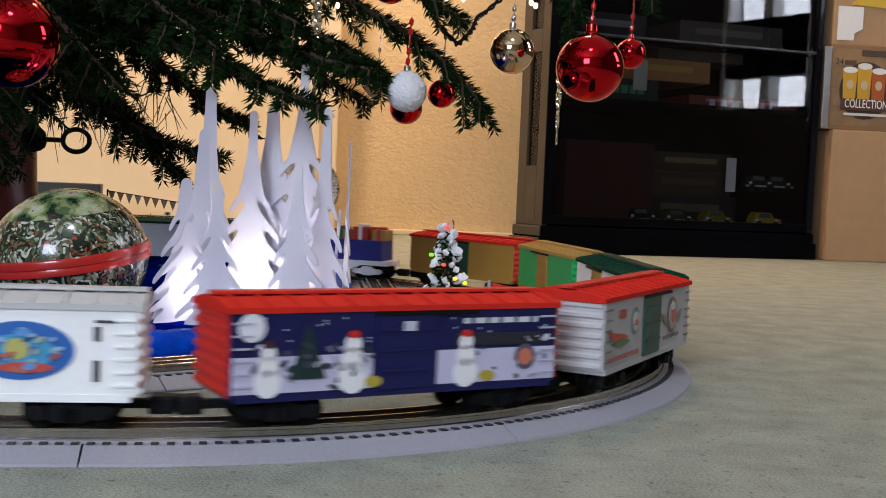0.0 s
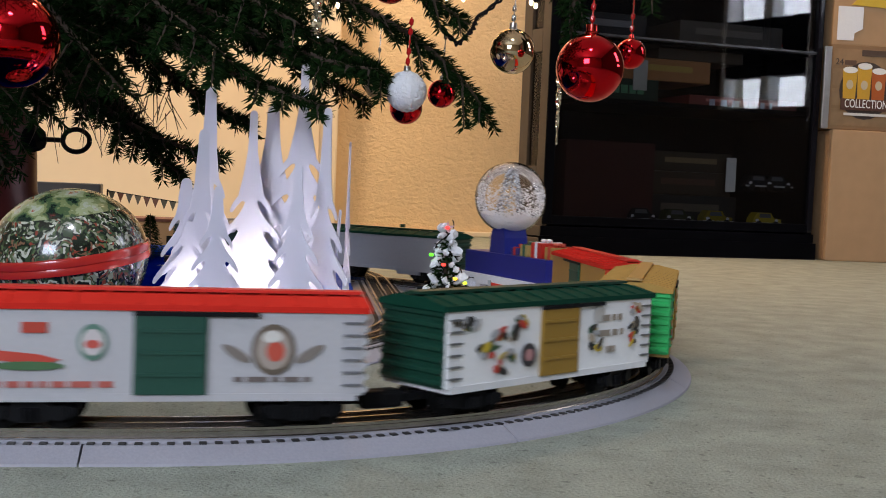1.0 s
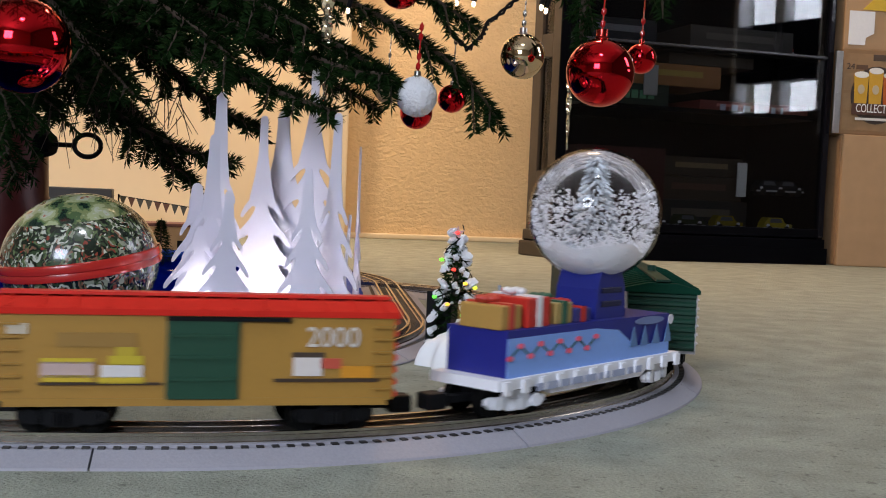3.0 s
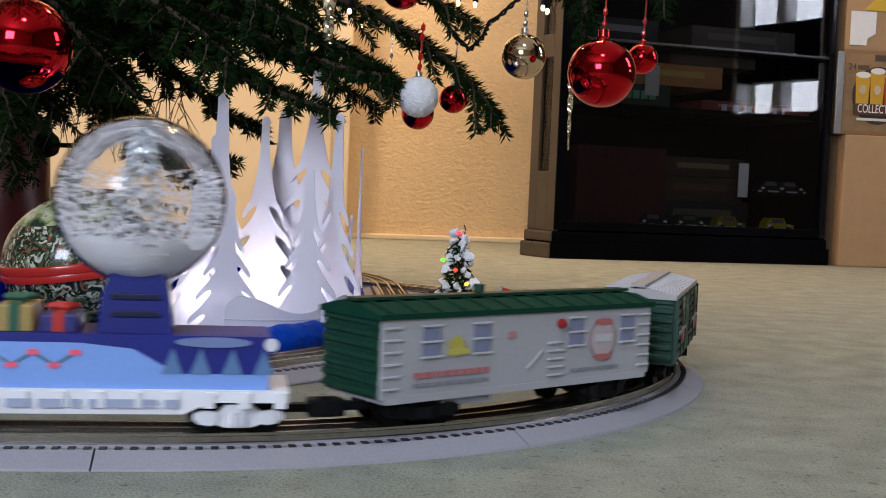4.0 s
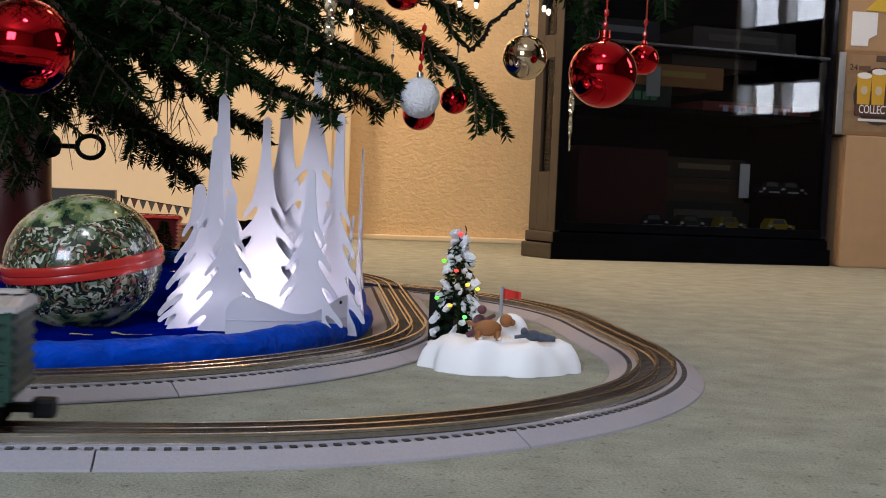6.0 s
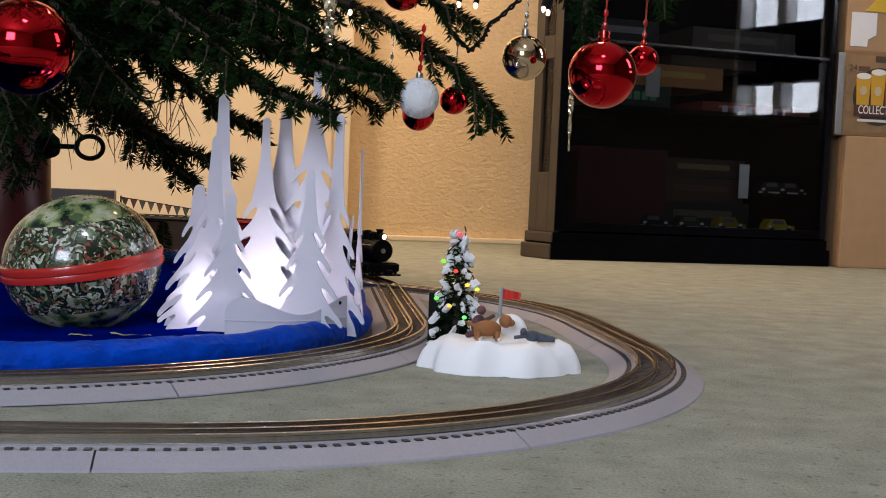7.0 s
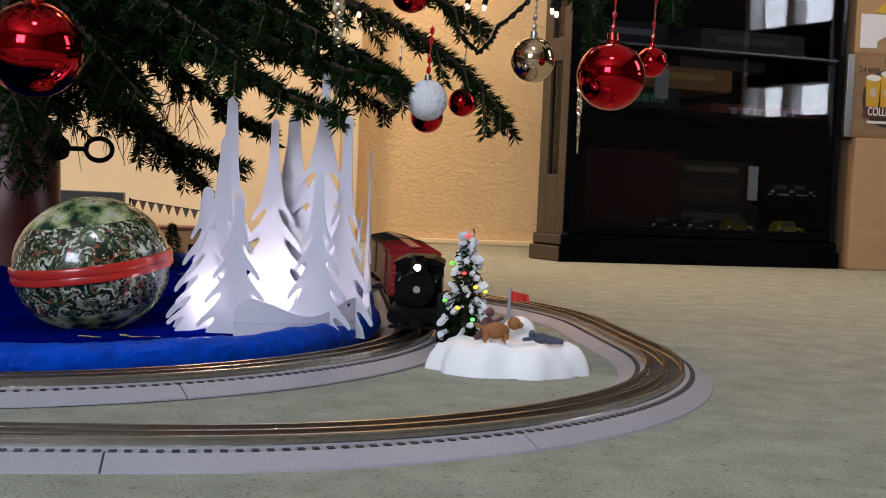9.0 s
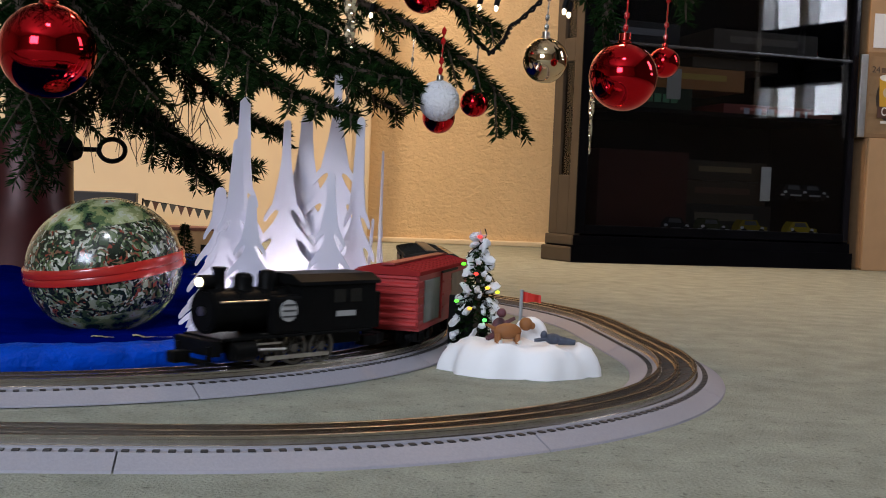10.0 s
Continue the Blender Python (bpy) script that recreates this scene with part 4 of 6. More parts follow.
def globe_snow():
    m = shader("loose_white_flakes", (0.93, 0.94, 0.97), 0.8, grain=0.12, size=260, bump=0.9, big=60, dist=0.002)
    nt = m.node_tree
    b, out = nt.nodes["Principled BSDF"], nt.nodes["Material Output"]
    tl = nt.nodes.new("ShaderNodeBsdfTranslucent")
    tl.inputs[0].default_value = (0.9, 0.9, 0.93, 1)
    clear = nt.nodes.new("ShaderNodeBsdfTransparent")
    vn = nt.nodes.new("ShaderNodeTexNoise")
    vn.inputs["Scale"].default_value, vn.inputs["Detail"].default_value = 190, 4
    tc = nt.nodes.new("ShaderNodeTexCoord")
    nt.links.new(tc.outputs["Object"], vn.inputs["Vector"])
    cut = nt.nodes.new("ShaderNodeMath")
    cut.operation = "GREATER_THAN"
    cut.inputs[1].default_value = 0.66
    nt.links.new(vn.outputs["Fac"], cut.inputs[0])
    m1, m2 = nt.nodes.new("ShaderNodeMixShader"), nt.nodes.new("ShaderNodeMixShader")
    m1.inputs[0].default_value = 0.4
    nt.links.new(b.outputs[0], m1.inputs[1])
    nt.links.new(tl.outputs[0], m1.inputs[2])
    nt.links.new(cut.outputs[0], m2.inputs[0])
    nt.links.new(m1.outputs[0], m2.inputs[1])
    nt.links.new(clear.outputs[0], m2.inputs[2])
    nt.links.new(m2.outputs[0], out.inputs[0])
    return m


GLOBE_SNOW = globe_snow()


def flake_material():
    m = shader("plastic_flakes", (0.93, 0.94, 0.97), 0.6, grain=0.05, size=200, bump=0)
    nt = m.node_tree
    tl = nt.nodes.new("ShaderNodeBsdfTranslucent")
    tl.inputs[0].default_value = (0.95, 0.96, 1.0, 1)
    mx = nt.nodes.new("ShaderNodeMixShader")
    mx.inputs[0].default_value = 0.5
    nt.links.new(nt.nodes["Principled BSDF"].outputs[0], mx.inputs[1])
    nt.links.new(tl.outputs[0], mx.inputs[2])
    nt.links.new(mx.outputs[0], nt.nodes["Material Output"].inputs[0])
    return m


FLAKES = flake_material()


def build_globe_car():
    c = empty("snow_globe_car", "white and blue flatcar carrying a clear snow globe and gifts", "toy flatcar", "railway cars")
    white = paint((0.80, 0.80, 0.85))
    H = 0.119
    bm = prism([(-H, 0.020), (-H + 0.045, 0.020), (-H + 0.06, 0.013), (H - 0.06, 0.013), (H - 0.045, 0.020), (H, 0.020), (H, 0.027), (-H, 0.027)], 0.058)
    part("deck", bm, white, c, "white deck with sloping sill")
    for k in range(12):
        part("stake_pocket", a_box(-0.115 + k * 0.0205, -0.108 + k * 0.0205, -0.0312, -0.029, 0.017, 0.026), white, c)
    blue, pale = (0.012, 0.018, 0.20), (0.20, 0.36, 0.78)
    part("side_panel", prism([(-H + 0.012, 0.027), (H - 0.012, 0.027), (H - 0.012, 0.058), (-H + 0.012, 0.058)], 0.050), paint(blue), c, "dark blue printed panel")
    part("snow_print", prism([(-H + 0.012, 0.027), (H - 0.012, 0.027), (H - 0.012, 0.036), (0.055, 0.036), (0.03, 0.050), (0.0, 0.053), (-H + 0.012, 0.053)], 0.0006), paint(pale), c, "pale blue printed snow", m=pose(0, -0.0256, 0))
    for k in range(10):
        x = -0.105 + k * 0.0115
        # glow of the small lights is put into a bright pink paint
        part("painted_glow_dot", disc(0.0036, 0.0019, 0.0006, 10), paint((0.85, 0.12, 0.20)), c, m=pose(x, -0.0264, 0.0475 if k % 2 else 0.040))
        if k < 9:
            part("printed_garland", rect(0.0125, 0.0012), paint((0.03, 0.10, 0.08)), c, m=pose(x + 0.0058, -0.0261, 0.0437, 0, 32 if k % 2 else -32, 0))
    for x in (0.052, 0.068, 0.086, 0.104):
        part("printed_fir", prism([(-0.006, 0.036), (0.006, 0.036), (0.0, 0.051)], 0.0006), paint((0.10, 0.20, 0.40)), c, m=pose(x, -0.0262, 0))
    part("printed_cloud", disc(0.022, 0.003, 0.0006, 18), paint((0.16, 0.22, 0.42)), c, m=pose(0.075, -0.0262, 0.0545))
    part("printed_moon", disc(0.004, 0.004, 0.0006, 18), paint((0.65, 0.65, 0.72)), c, m=pose(0.108, -0.0262, 0.0535))
    bars(c, -0.08, 0.06, 0.0195, 0.005, (0.36, 0.40, 0.55), 12, 3, layer=3)
    # gifts
    for x, w, d, h, col, rib in ((-0.098, 0.022, 0.03, 0.016, (0.42, 0.24, 0.06), (0.5, 0.05, 0.03)), (-0.068, 0.026, 0.032, 0.020, (0.5, 0.025, 0.015), (0.7, 0.7, 0.72)), (-0.036, 0.020, 0.03, 0.015, (0.36, 0.25, 0.08), (0.02, 0.10, 0.06)), (-0.012, 0.020, 0.03, 0.010, (0.03, 0.03, 0.16), (0.5, 0.03, 0.02))):
        g = part("gift", a_box(x - w / 2, x + w / 2, -d / 2 - 0.006, d / 2, 0.058, 0.058 + h, bevel=0.001), paint(col), c, "wrapped gift box")
        part("ribbon", a_box(x - 0.003, x + 0.003, -d / 2 - 0.0066, d / 2 + 0.0004, 0.0582, 0.0584 + h + 0.0008), paint(rib), g)
        bow = bmesh.new()
        for k in range(4):
            a = k * math.pi / 2 + 0.4
            bmesh.ops.create_uvsphere(bow, u_segments=8, v_segments=6, radius=0.004, matrix=pose(x + 0.005 * math.cos(a), 0.005 * math.sin(a), 0.061 + h) @ Matrix.Diagonal((1.2, 0.8, 0.6, 1)))
        part("bow", bow, paint(rib), g)
    gx, gz, R = 0.030, 0.1345, 0.0497
    st = part("stand", prism([(gx - 0.021, 0.058), (gx + 0.021, 0.058), (gx + 0.019, 0.080), (gx + 0.013, 0.096), (gx - 0.013, 0.096), (gx - 0.019, 0.080)], 0.036), paint((0.012, 0.02, 0.20)), c, "blue stand with slots")
    for z in (0.067, 0.077):
        part("slot", a_box(gx - 0.014, gx + 0.014, -0.0186, -0.0178, z, z + 0.004, bevel=0.0008), paint((0.004, 0.006, 0.05)), st)
    part("globe", ball(R, 48, 24, m=Matrix.Translation((gx, 0, gz))), GLASS, c, "clear plastic globe", smooth=True).visible_shadow = False
    part("globe_rim", lathe([(0.014, 0.094), (0.016, 0.094), (0.016, 0.097), (0.012, 0.099)], 24, pose(gx, 0, 0)), paint((0.6, 0.62, 0.7)), c)
    # snow heaped inside and a little frosted fir
    heap = bmesh.new()
    prev = None
    for k in range(15):
        f = k / 14
        an = -math.pi / 2 + f * 1.05
        ring = []
        for q in range(40):
            a = q * math.tau / 40
            up = 0.16 * noise.noise(Vector((math.cos(a) * 2, math.sin(a) * 2, 0.4))) * f
            ring.append(heap.verts.new((gx + 0.0475 * math.cos(an + up) * math.cos(a), 0.0475 * math.cos(an + up) * math.sin(a), gz + 0.0475 * math.sin(an + up))))
        if prev:
            for q in range(40):
                heap.faces.new((prev[q], prev[(q + 1) % 40], ring[(q + 1) % 40], ring[q]))
        prev = ring
    for rad, dz in ((0.026, -0.034), (0.014, -0.032), (0.003, -0.031)):
        ring = [heap.verts.new((gx + rad * math.cos(q * math.tau / 40), rad * math.sin(q * math.tau / 40), gz + dz + 0.004 * noise.noise(Vector((q * 0.3, rad * 90, 0))))) for q in range(40)]
        for q in range(40):
            heap.faces.new((prev[q], prev[(q + 1) % 40], ring[(q + 1) % 40], ring[q]))
        prev = ring
    part("snow_heap", heap, GLOBE_SNOW, c, "white snow heaped up the globe's sides", smooth=True)
    r = random.Random(3)
    bm = Rods()
    for k in range(420):
        f = r.random() ** 0.8
        a = r.uniform(0, math.tau)
        rad = 0.020 * (1 - f) + 0.002
        p = Vector((gx + rad * math.cos(a) * r.uniform(0.5, 1), rad * math.sin(a), gz - 0.033 + 0.076 * f))
        bm.add(p, p + Vector((math.cos(a) * 0.006, math.sin(a) * 0.006, -0.003)), 0.0011, 0.0003, 4)
    bm.part("frosted_fir", shader("frosted_fir", (0.55, 0.58, 0.62), 0.6, grain=0.5, size=300, island=0.7), c, "small frosted fir in the globe")
    bm = Rods()
    for k in range(1900):
        a, b = r.uniform(0, math.tau), math.acos(-1 + 1.4 * r.random() ** 1.7)
        v = Vector((math.sin(b) * math.cos(a), math.sin(b) * math.sin(a), math.cos(b))) * (0.0478 - 0.022 * r.random() ** 2)
        s = r.uniform(0.0005, 0.0019)
        bm.add(v + Vector((gx, 0, gz)), v * 0.97 + Vector((gx, 0, gz + s * 0.5)), s, s * 0.4, 4)
    bm.part("snowflakes", FLAKES, c, "white flakes clinging to the globe")
    truck(c, -0.088, white)
    truck(c, 0.088, white)
    return c


car_globe = build_globe_car()


# ---- steam engine and its cars ----

def build_engine():
    """Runs towards -x."""
    c = empty("steam_engine", "black toy steam switcher engine with a lit headlamp", "toy locomotive", "railway cars")
    P = IRON

    def bore(x0, x1, r, z, mat=P, name="boiler", r1=None, **k):
        return part(name, a_tube((x0, 0, z), (x1, 0, z), r, r if r1 is None else r1, n=28), mat, c, smooth=True, **k)
    part("frame", a_box(-0.080, 0.088, -0.013, 0.013, 0.014, 0.026, bevel=0.001), P, c)
    part("running_board", a_box(-0.083, 0.090, -0.028, 0.028, 0.026, 0.0285, bevel=0.0006), P, c)
    bore(-0.072, 0.030, 0.0185, 0.049)
    bore(-0.083, -0.072, 0.0192, 0.049, name="smokebox")
    bore(-0.0845, -0.083, 0.0165, 0.049, IRON, "smokebox_door")
    bore(-0.0865, -0.0845, 0.004, 0.049, STEEL, "number_disc")
    for x in (-0.055, -0.03, -0.004, 0.02):
        bore(x, x + 0.0016, 0.0190, 0.049, name="boiler_band")
    part("chimney", lathe([(0.007, 0.064), (0.0055, 0.070), (0.0055, 0.082), (0.0068, 0.084), (0.0068, 0.086), (0.004, 0.086), (0.004, 0.07)], 20, pose(-0.068, 0, 0)), P, c, smooth=True)
    part("sand_dome", lathe([(0.010, 0.064), (0.0085, 0.070), (0.0085, 0.077), (0.006, 0.080), (0.0, 0.081)], 20, pose(-0.042, 0, 0)), P, c, smooth=True)
    part("steam_dome", lathe([(0.010, 0.064), (0.0085, 0.070), (0.0085, 0.078), (0.006, 0.082), (0.0, 0.083)], 20, pose(-0.016, 0, 0)), P, c, smooth=True)
    for sy in (-1, 1):
        part("side_tank", a_box(-0.028, 0.032, *sorted((sy * 0.016, sy * 0.0275)), 0.0285, 0.062, bevel=0.003), P, c)
        part("handrail", a_tube((-0.08, sy * 0.0205, 0.058), (-0.03, sy * 0.0205, 0.058), 0.0008, n=6), STEEL, c)
    cab = part("cab", a_box(0.002, 0.092, -0.028, 0.028, 0.0285, 0.071, bevel=0.001), P, c)
    part("cab_roof", cab_roof(), P, cab)
    for x in (0.046, 0.066):
        part("cab_window", a_box(x - 0.007, x + 0.007, -0.0286, -0.0279, 0.054, 0.066), paint((0.004, 0.004, 0.005), 0.15), cab)
    part("coal_bunker", a_box(0.086, 0.100, -0.026, 0.026, 0.0285, 0.062, bevel=0.001), P, c)
    part("emblem", disc(0.0095, 0.0095, 0.0008), paint((0.38, 0.38, 0.38)), c, "round pale emblem", m=pose(-0.013, -0.0281, 0.049))
    for z in (-0.005, 0.0, 0.005):
        part("emblem_bar", rect(0.015, 0.0015), paint((0.05, 0.05, 0.05)), c, m=pose(-0.013, -0.0288, 0.049 + z))
    part("number_bar", rect(0.024, 0.005), paint((0.34, 0.34, 0.34)), c, "pale number plate bar", m=pose(0.054, -0.0289, 0.044))
    lamp = part("headlamp", a_tube((-0.088, 0, 0.0735), (-0.076, 0, 0.0735), 0.0062, n=20), P, c, smooth=True)
    part("lens", ball(0.0040, 16, 10, m=Matrix.Translation((-0.0885, 0, 0.0735)) @ Matrix.Diagonal((0.5, 1, 1, 1))), HEADLIGHT, lamp, "glowing warm white lens")
    part("lamp_bracket", a_box(-0.084, -0.076, -0.003, 0.003, 0.066, 0.069), P, c)
    part("buffer_beam", a_box(-0.092, -0.084, -0.029, 0.029, 0.014, 0.027, bevel=0.001), P, c)
    part("step_board", a_box(-0.100, -0.090, -0.029, 0.029, 0.007, 0.010, bevel=0.0008), P, c)
    for sy in (-1, 1):
        part("step_hanger", a_box(-0.094, -0.090, *sorted((sy * 0.020, sy * 0.024)), 0.008, 0.022), P, c)
        part("cylinder", a_tube((-0.072, sy * 0.024, 0.017), (-0.048, sy * 0.024, 0.017), 0.0085, n=18), P, c, smooth=True)
        part("piston_rod", a_tube((-0.048, sy * 0.0245, 0.017), (-0.012, sy * 0.0245, 0.0155), 0.0013, n=8), STEEL, c)
        part("crosshead_guide", a_box(-0.048, -0.018, *sorted((sy * 0.0235, sy * 0.0255)), 0.0205, 0.0222), STEEL, c)
    part("coupler", a_box(-0.116, -0.098, -0.006, 0.006, 0.008, 0.018, bevel=0.002), P, c)
    part("coupler", a_box(0.098, 0.118, -0.006, 0.006, 0.008, 0.018, bevel=0.002), P, c)
    wheels, rods = [], []
    for x in (-0.030, 0.002, 0.034):
        bm = a_tube((0, -0.0145, 0), (0, 0.0145, 0), 0.0025, n=8)
        for sy in (-1, 1):
            tire = lathe([(0.0118, -0.0025), (0.0145, -0.0025), (0.0145, 0.0025), (0.0118, 0.0025), (0.0118, -0.0025)], 28, pose(0, sy * 0.0165, 0, 90, 0, 0))
            me = bpy.data.meshes.new("tmp")
            tire.to_mesh(me)
            bm.from_mesh(me)
            tire.free()
            bpy.data.meshes.remove(me)
            tube(bm, (0, sy * 0.014, 0), (0, sy * 0.0195, 0), 0.0038, n=14)
            for k in range(10):
                an = k * math.tau / 10
                tube(bm, (0.003 * math.cos(an), sy * 0.0165, 0.003 * math.sin(an)), (0.0122 * math.cos(an), sy * 0.0165, 0.0122 * math.sin(an)), 0.0010, n=5, caps=False)
            tube(bm, (0.0065, sy * 0.0165, 0), (0.0065, sy * 0.024, 0), 0.0019, n=8)
        wheels.append(part("driving_wheel", bm, IRON_GREY, c, "dark spoked driving wheel", m=pose(x, 0, 0.0145)))
    for sy in (-1, 1):
        rods.append(part("side_rod", a_box(-0.034, 0.038, *sorted((sy * 0.0225, sy * 0.0242)), -0.0018, 0.0018, bevel=0.0005), STEEL, c, "bright side rod", m=pose(0, 0, 0.0145)))
    return c, wheels, rods


def cab_roof():
    bm = prism([(-0.030, 0.0705), (0.030, 0.0705), (0.0295, 0.0735), (0.017, 0.0795), (-0.017, 0.0795), (-0.0295, 0.0735)], 0.098)
    bm.transform(pose(0.047, 0, 0, 0, 0, 90))
    return bm


HEADLIGHT = shader("headlamp_glow", (1, 0.9, 0.7), 0.3, grain=0, bump=0, emit=(1.0, 0.78, 0.45), glow=9.0)
IRON_GREY = shader("worn_wheel_metal", (0.11, 0.10, 0.085), 0.4, 0.5, grain=0.2, size=100, bump=0.05)
engine, drivers, side_rods = build_engine()
engine.scale = (0.925, 0.94, 0.94)

car_red = boxcar("red boxcar with a wide open grey door space", (0.30, 0.022, 0.022), (0.36, 0.025, 0.025), (0.42, 0.03, 0.03), (0.30, 0.022, 0.022), ladder=(0.3, 0.03, 0.03))
part("door_opening", a_box(-0.095, -0.03, SIDE - 0.0012, SIDE, 0.024, 0.064), shader("worn_grey_inside", (0.20, 0.22, 0.21), 0.7, grain=0.3, size=60), car_red, "worn grey-green opening panel")
part("door_leaf", a_box(0.03, 0.10, SIDE - 0.0012, SIDE, 0.024, 0.064), shader("worn_tan_inside", (0.25, 0.19, 0.13), 0.7, grain=0.3, size=60), car_red, "worn tan panel")
car_dark = boxcar("tan boxcar with a dark glazed roof", (0.03, 0.03, 0.028), (0.22, 0.12, 0.05), (0.26, 0.16, 0.09), (0.1, 0.05, 0.03), ladder=(0.2, 0.1, 0.05))
for k in range(5):
    part("roof_pane", a_box(-0.10 + k * 0.042, -0.066 + k * 0.042, -0.026, -0.013, 0.0745, 0.0765), paint((0.02, 0.022, 0.02), 0.1), car_dark, m=pose(0, 0, 0))



# ---- under the tree: skirt, globe, lantern ----
TREE = Vector((-0.645, 1.66))


def build_skirt():
    s = empty("tree_skirt", "blue satin tree skirt with a padded hem spread on the floor", "tree skirt")
    bm = bmesh.new()
    n, mrad = 170, 26
    rows = []
    for k in range(n + 1):
        sp = -0.6 + 2.9 * k / n
        p, h = INNER.at(sp)
        edge = p - Vector((math.sin(h), -math.cos(h))) * 0.064
        row = []
        for j in range(mrad + 1):
            f = j / mrad
            q = edge.lerp(TREE, f * 0.93)
            z = 0.013 + 0.012 * f + 0.008 * math.sin(f * 9 + 1.3 * math.sin(sp * 5)) * min(1, f * 6) + 0.012 * max(0.0, noise.noise(Vector((q.x * 9, q.y * 9, 3.1)))) * min(1, f * 4)
            z += 0.004 * noise.noise(Vector((q.x * 40, q.y * 40, 0)))
            row.append(bm.verts.new((q.x, q.y, max(0.004, z))))
        rows.append(row)
    for a, b in zip(rows, rows[1:]):
        for j in range(mrad):
            bm.faces.new((a[j], a[j + 1], b[j + 1], b[j]))
    tree_of = BVHTree.FromBMesh(bm)
    part("cloth", bm, BLUE_SATIN, s, "dark blue rumpled satin", smooth=True)
    # gold embroidery on the cloth beside the tin globe
    for cx, cy, lx, ly, turn in ((-0.283, 1.035, 0.018, 0.008, 24), (-0.322, 1.012, 0.010, 0.004, 18)):
        em = bmesh.new()
        grid = []
        for i in range(9):
            row = []
            for j in range(4):
                u, v = (i / 4 - 1) * lx, (j / 1.5 - 1) * ly * (1 - 0.5 * abs(i / 4 - 1)) + 0.002 * math.sin(i * 2.1)
                a = radians(turn)
                x, y = cx + u * math.cos(a) - v * math.sin(a), cy + u * math.sin(a) + v * math.cos(a)
                hit = tree_of.ray_cast(Vector((x, y, 0.3)), Vector((0, 0, -1)))[0]
                row.append(em.verts.new((x, y, (hit.z if hit else 0.03) + 0.0012)))
            grid.append(row)
        for a, b in zip(grid, grid[1:]):
            for j in range(3):
                em.faces.new((a[j], b[j], b[j + 1], a[j + 1]))
        part("embroidery", em, shader("gold_thread", (0.46, 0.40, 0.22), 0.5, grain=0.5, size=400, bump=0.5, big=120), s, "pale gold embroidered mark")
    hem = bmesh.new()
    prev = None
    for k in range(261):
        sp = -0.6 + 2.9 * k / 260
        p, h = INNER.at(sp)
        out = Vector((math.sin(h), -math.cos(h)))
        c = p - out * (0.062 + 0.002 * math.sin(sp * 23))
        w = 1.1 + 0.03 * math.sin(sp * 41) + 0.05 * noise.noise(Vector((sp * 30, 0, 0)))
        ring = []
        for j in range(12):
            a = j * math.tau / 12
            pk = 1 + 0.12 * noise.noise(Vector((sp * 60, a, 1)))
            q = c + out * 0.0155 * w * pk * math.cos(a)
            ring.append(hem.verts.new((q.x, q.y, 0.0145 * w + 0.0140 * w * pk * math.sin(a))))
        if prev:
            for j in range(12):
                hem.faces.new((prev[j], prev[(j + 1) % 12], ring[(j + 1) % 12], ring[j]))
        prev = ring
    part("hem", hem, shader("bright_blue_satin", (0.0004, 0.048, 0.40), 0.4, spec=0.05, grain=0.35, size=70, bump=0.9, big=14, dist=0.006), s, "bright blue padded satin hem", smooth=True)


build_skirt()


def confetti_material():
    """A crowd of small printed blotches in greens, whites and reds."""
    m = shader("printed_tin", (0.3, 0.3, 0.2), 0.22, grain=0.1, size=60, bump=0.0, coat=0.5)
    nt = m.node_tree
    b = nt.nodes["Principled BSDF"]
    tc = nt.nodes.new("ShaderNodeTexCoord")
    ns = nt.nodes.new("ShaderNodeTexNoise")
    ns.inputs["Scale"].default_value = 60
    mixv = nt.nodes.new("ShaderNodeMix")
    mixv.data_type = "VECTOR"
    mixv.inputs[0].default_value = 0.03
    vo = nt.nodes.new("ShaderNodeTexVoronoi")
    vo.inputs["Scale"].default_value = 290
    nt.links.new(tc.outputs["Object"], mixv.inputs[4])
    nt.links.new(tc.outputs["Object"], ns.inputs["Vector"])
    nt.links.new(ns.outputs["Color"], mixv.inputs[5])
    nt.links.new(mixv.outputs[1], vo.inputs["Vector"])
    sep = nt.nodes.new("ShaderNodeSeparateColor")
    nt.links.new(vo.outputs["Color"], sep.inputs[0])
    col = ramp_of(nt, sep.outputs[0], [(0.0, (0.012, 0.022, 0.012)), (0.26, (0.04, 0.065, 0.03)), (0.44, (0.014, 0.014, 0.010)), (0.56, (0.26, 0.28, 0.20)), (0.68, (0.50, 0.50, 0.42)), (0.78, (0.10, 0.14, 0.06)), (0.88, (0.20, 0.10, 0.06)), (0.96, (0.26, 0.05, 0.03))])
    nt.links.new(col, b.inputs["Base Color"])
    return m


def meadow_material():
    m = shader("printed_tin_meadow", (0.3, 0.36, 0.16), 0.22, grain=0.1, size=60, bump=0.0, coat=0.5)
    nt = m.node_tree
    b = nt.nodes["Principled BSDF"]
    tc = nt.nodes.new("ShaderNodeTexCoord")
    ns = nt.nodes.new("ShaderNodeTexNoise")
    ns.inputs["Scale"].default_value, ns.inputs["Detail"].default_value = 48, 6
    nt.links.new(tc.outputs["Object"], ns.inputs["Vector"])
    col = ramp_of(nt, ns.outputs["Fac"], [(0.0, (0.01, 0.03, 0.02)), (0.40, (0.07, 0.12, 0.05)), (0.46, (0.20, 0.24, 0.10)), (0.52, (0.36, 0.40, 0.22)), (0.60, (0.44, 0.47, 0.36)), (0.66, (0.36, 0.06, 0.02)), (0.69, (0.30, 0.22, 0.03)), (0.72, (0.04, 0.12, 0.2))])
    nt.links.new(col, b.inputs["Base Color"])
    return m


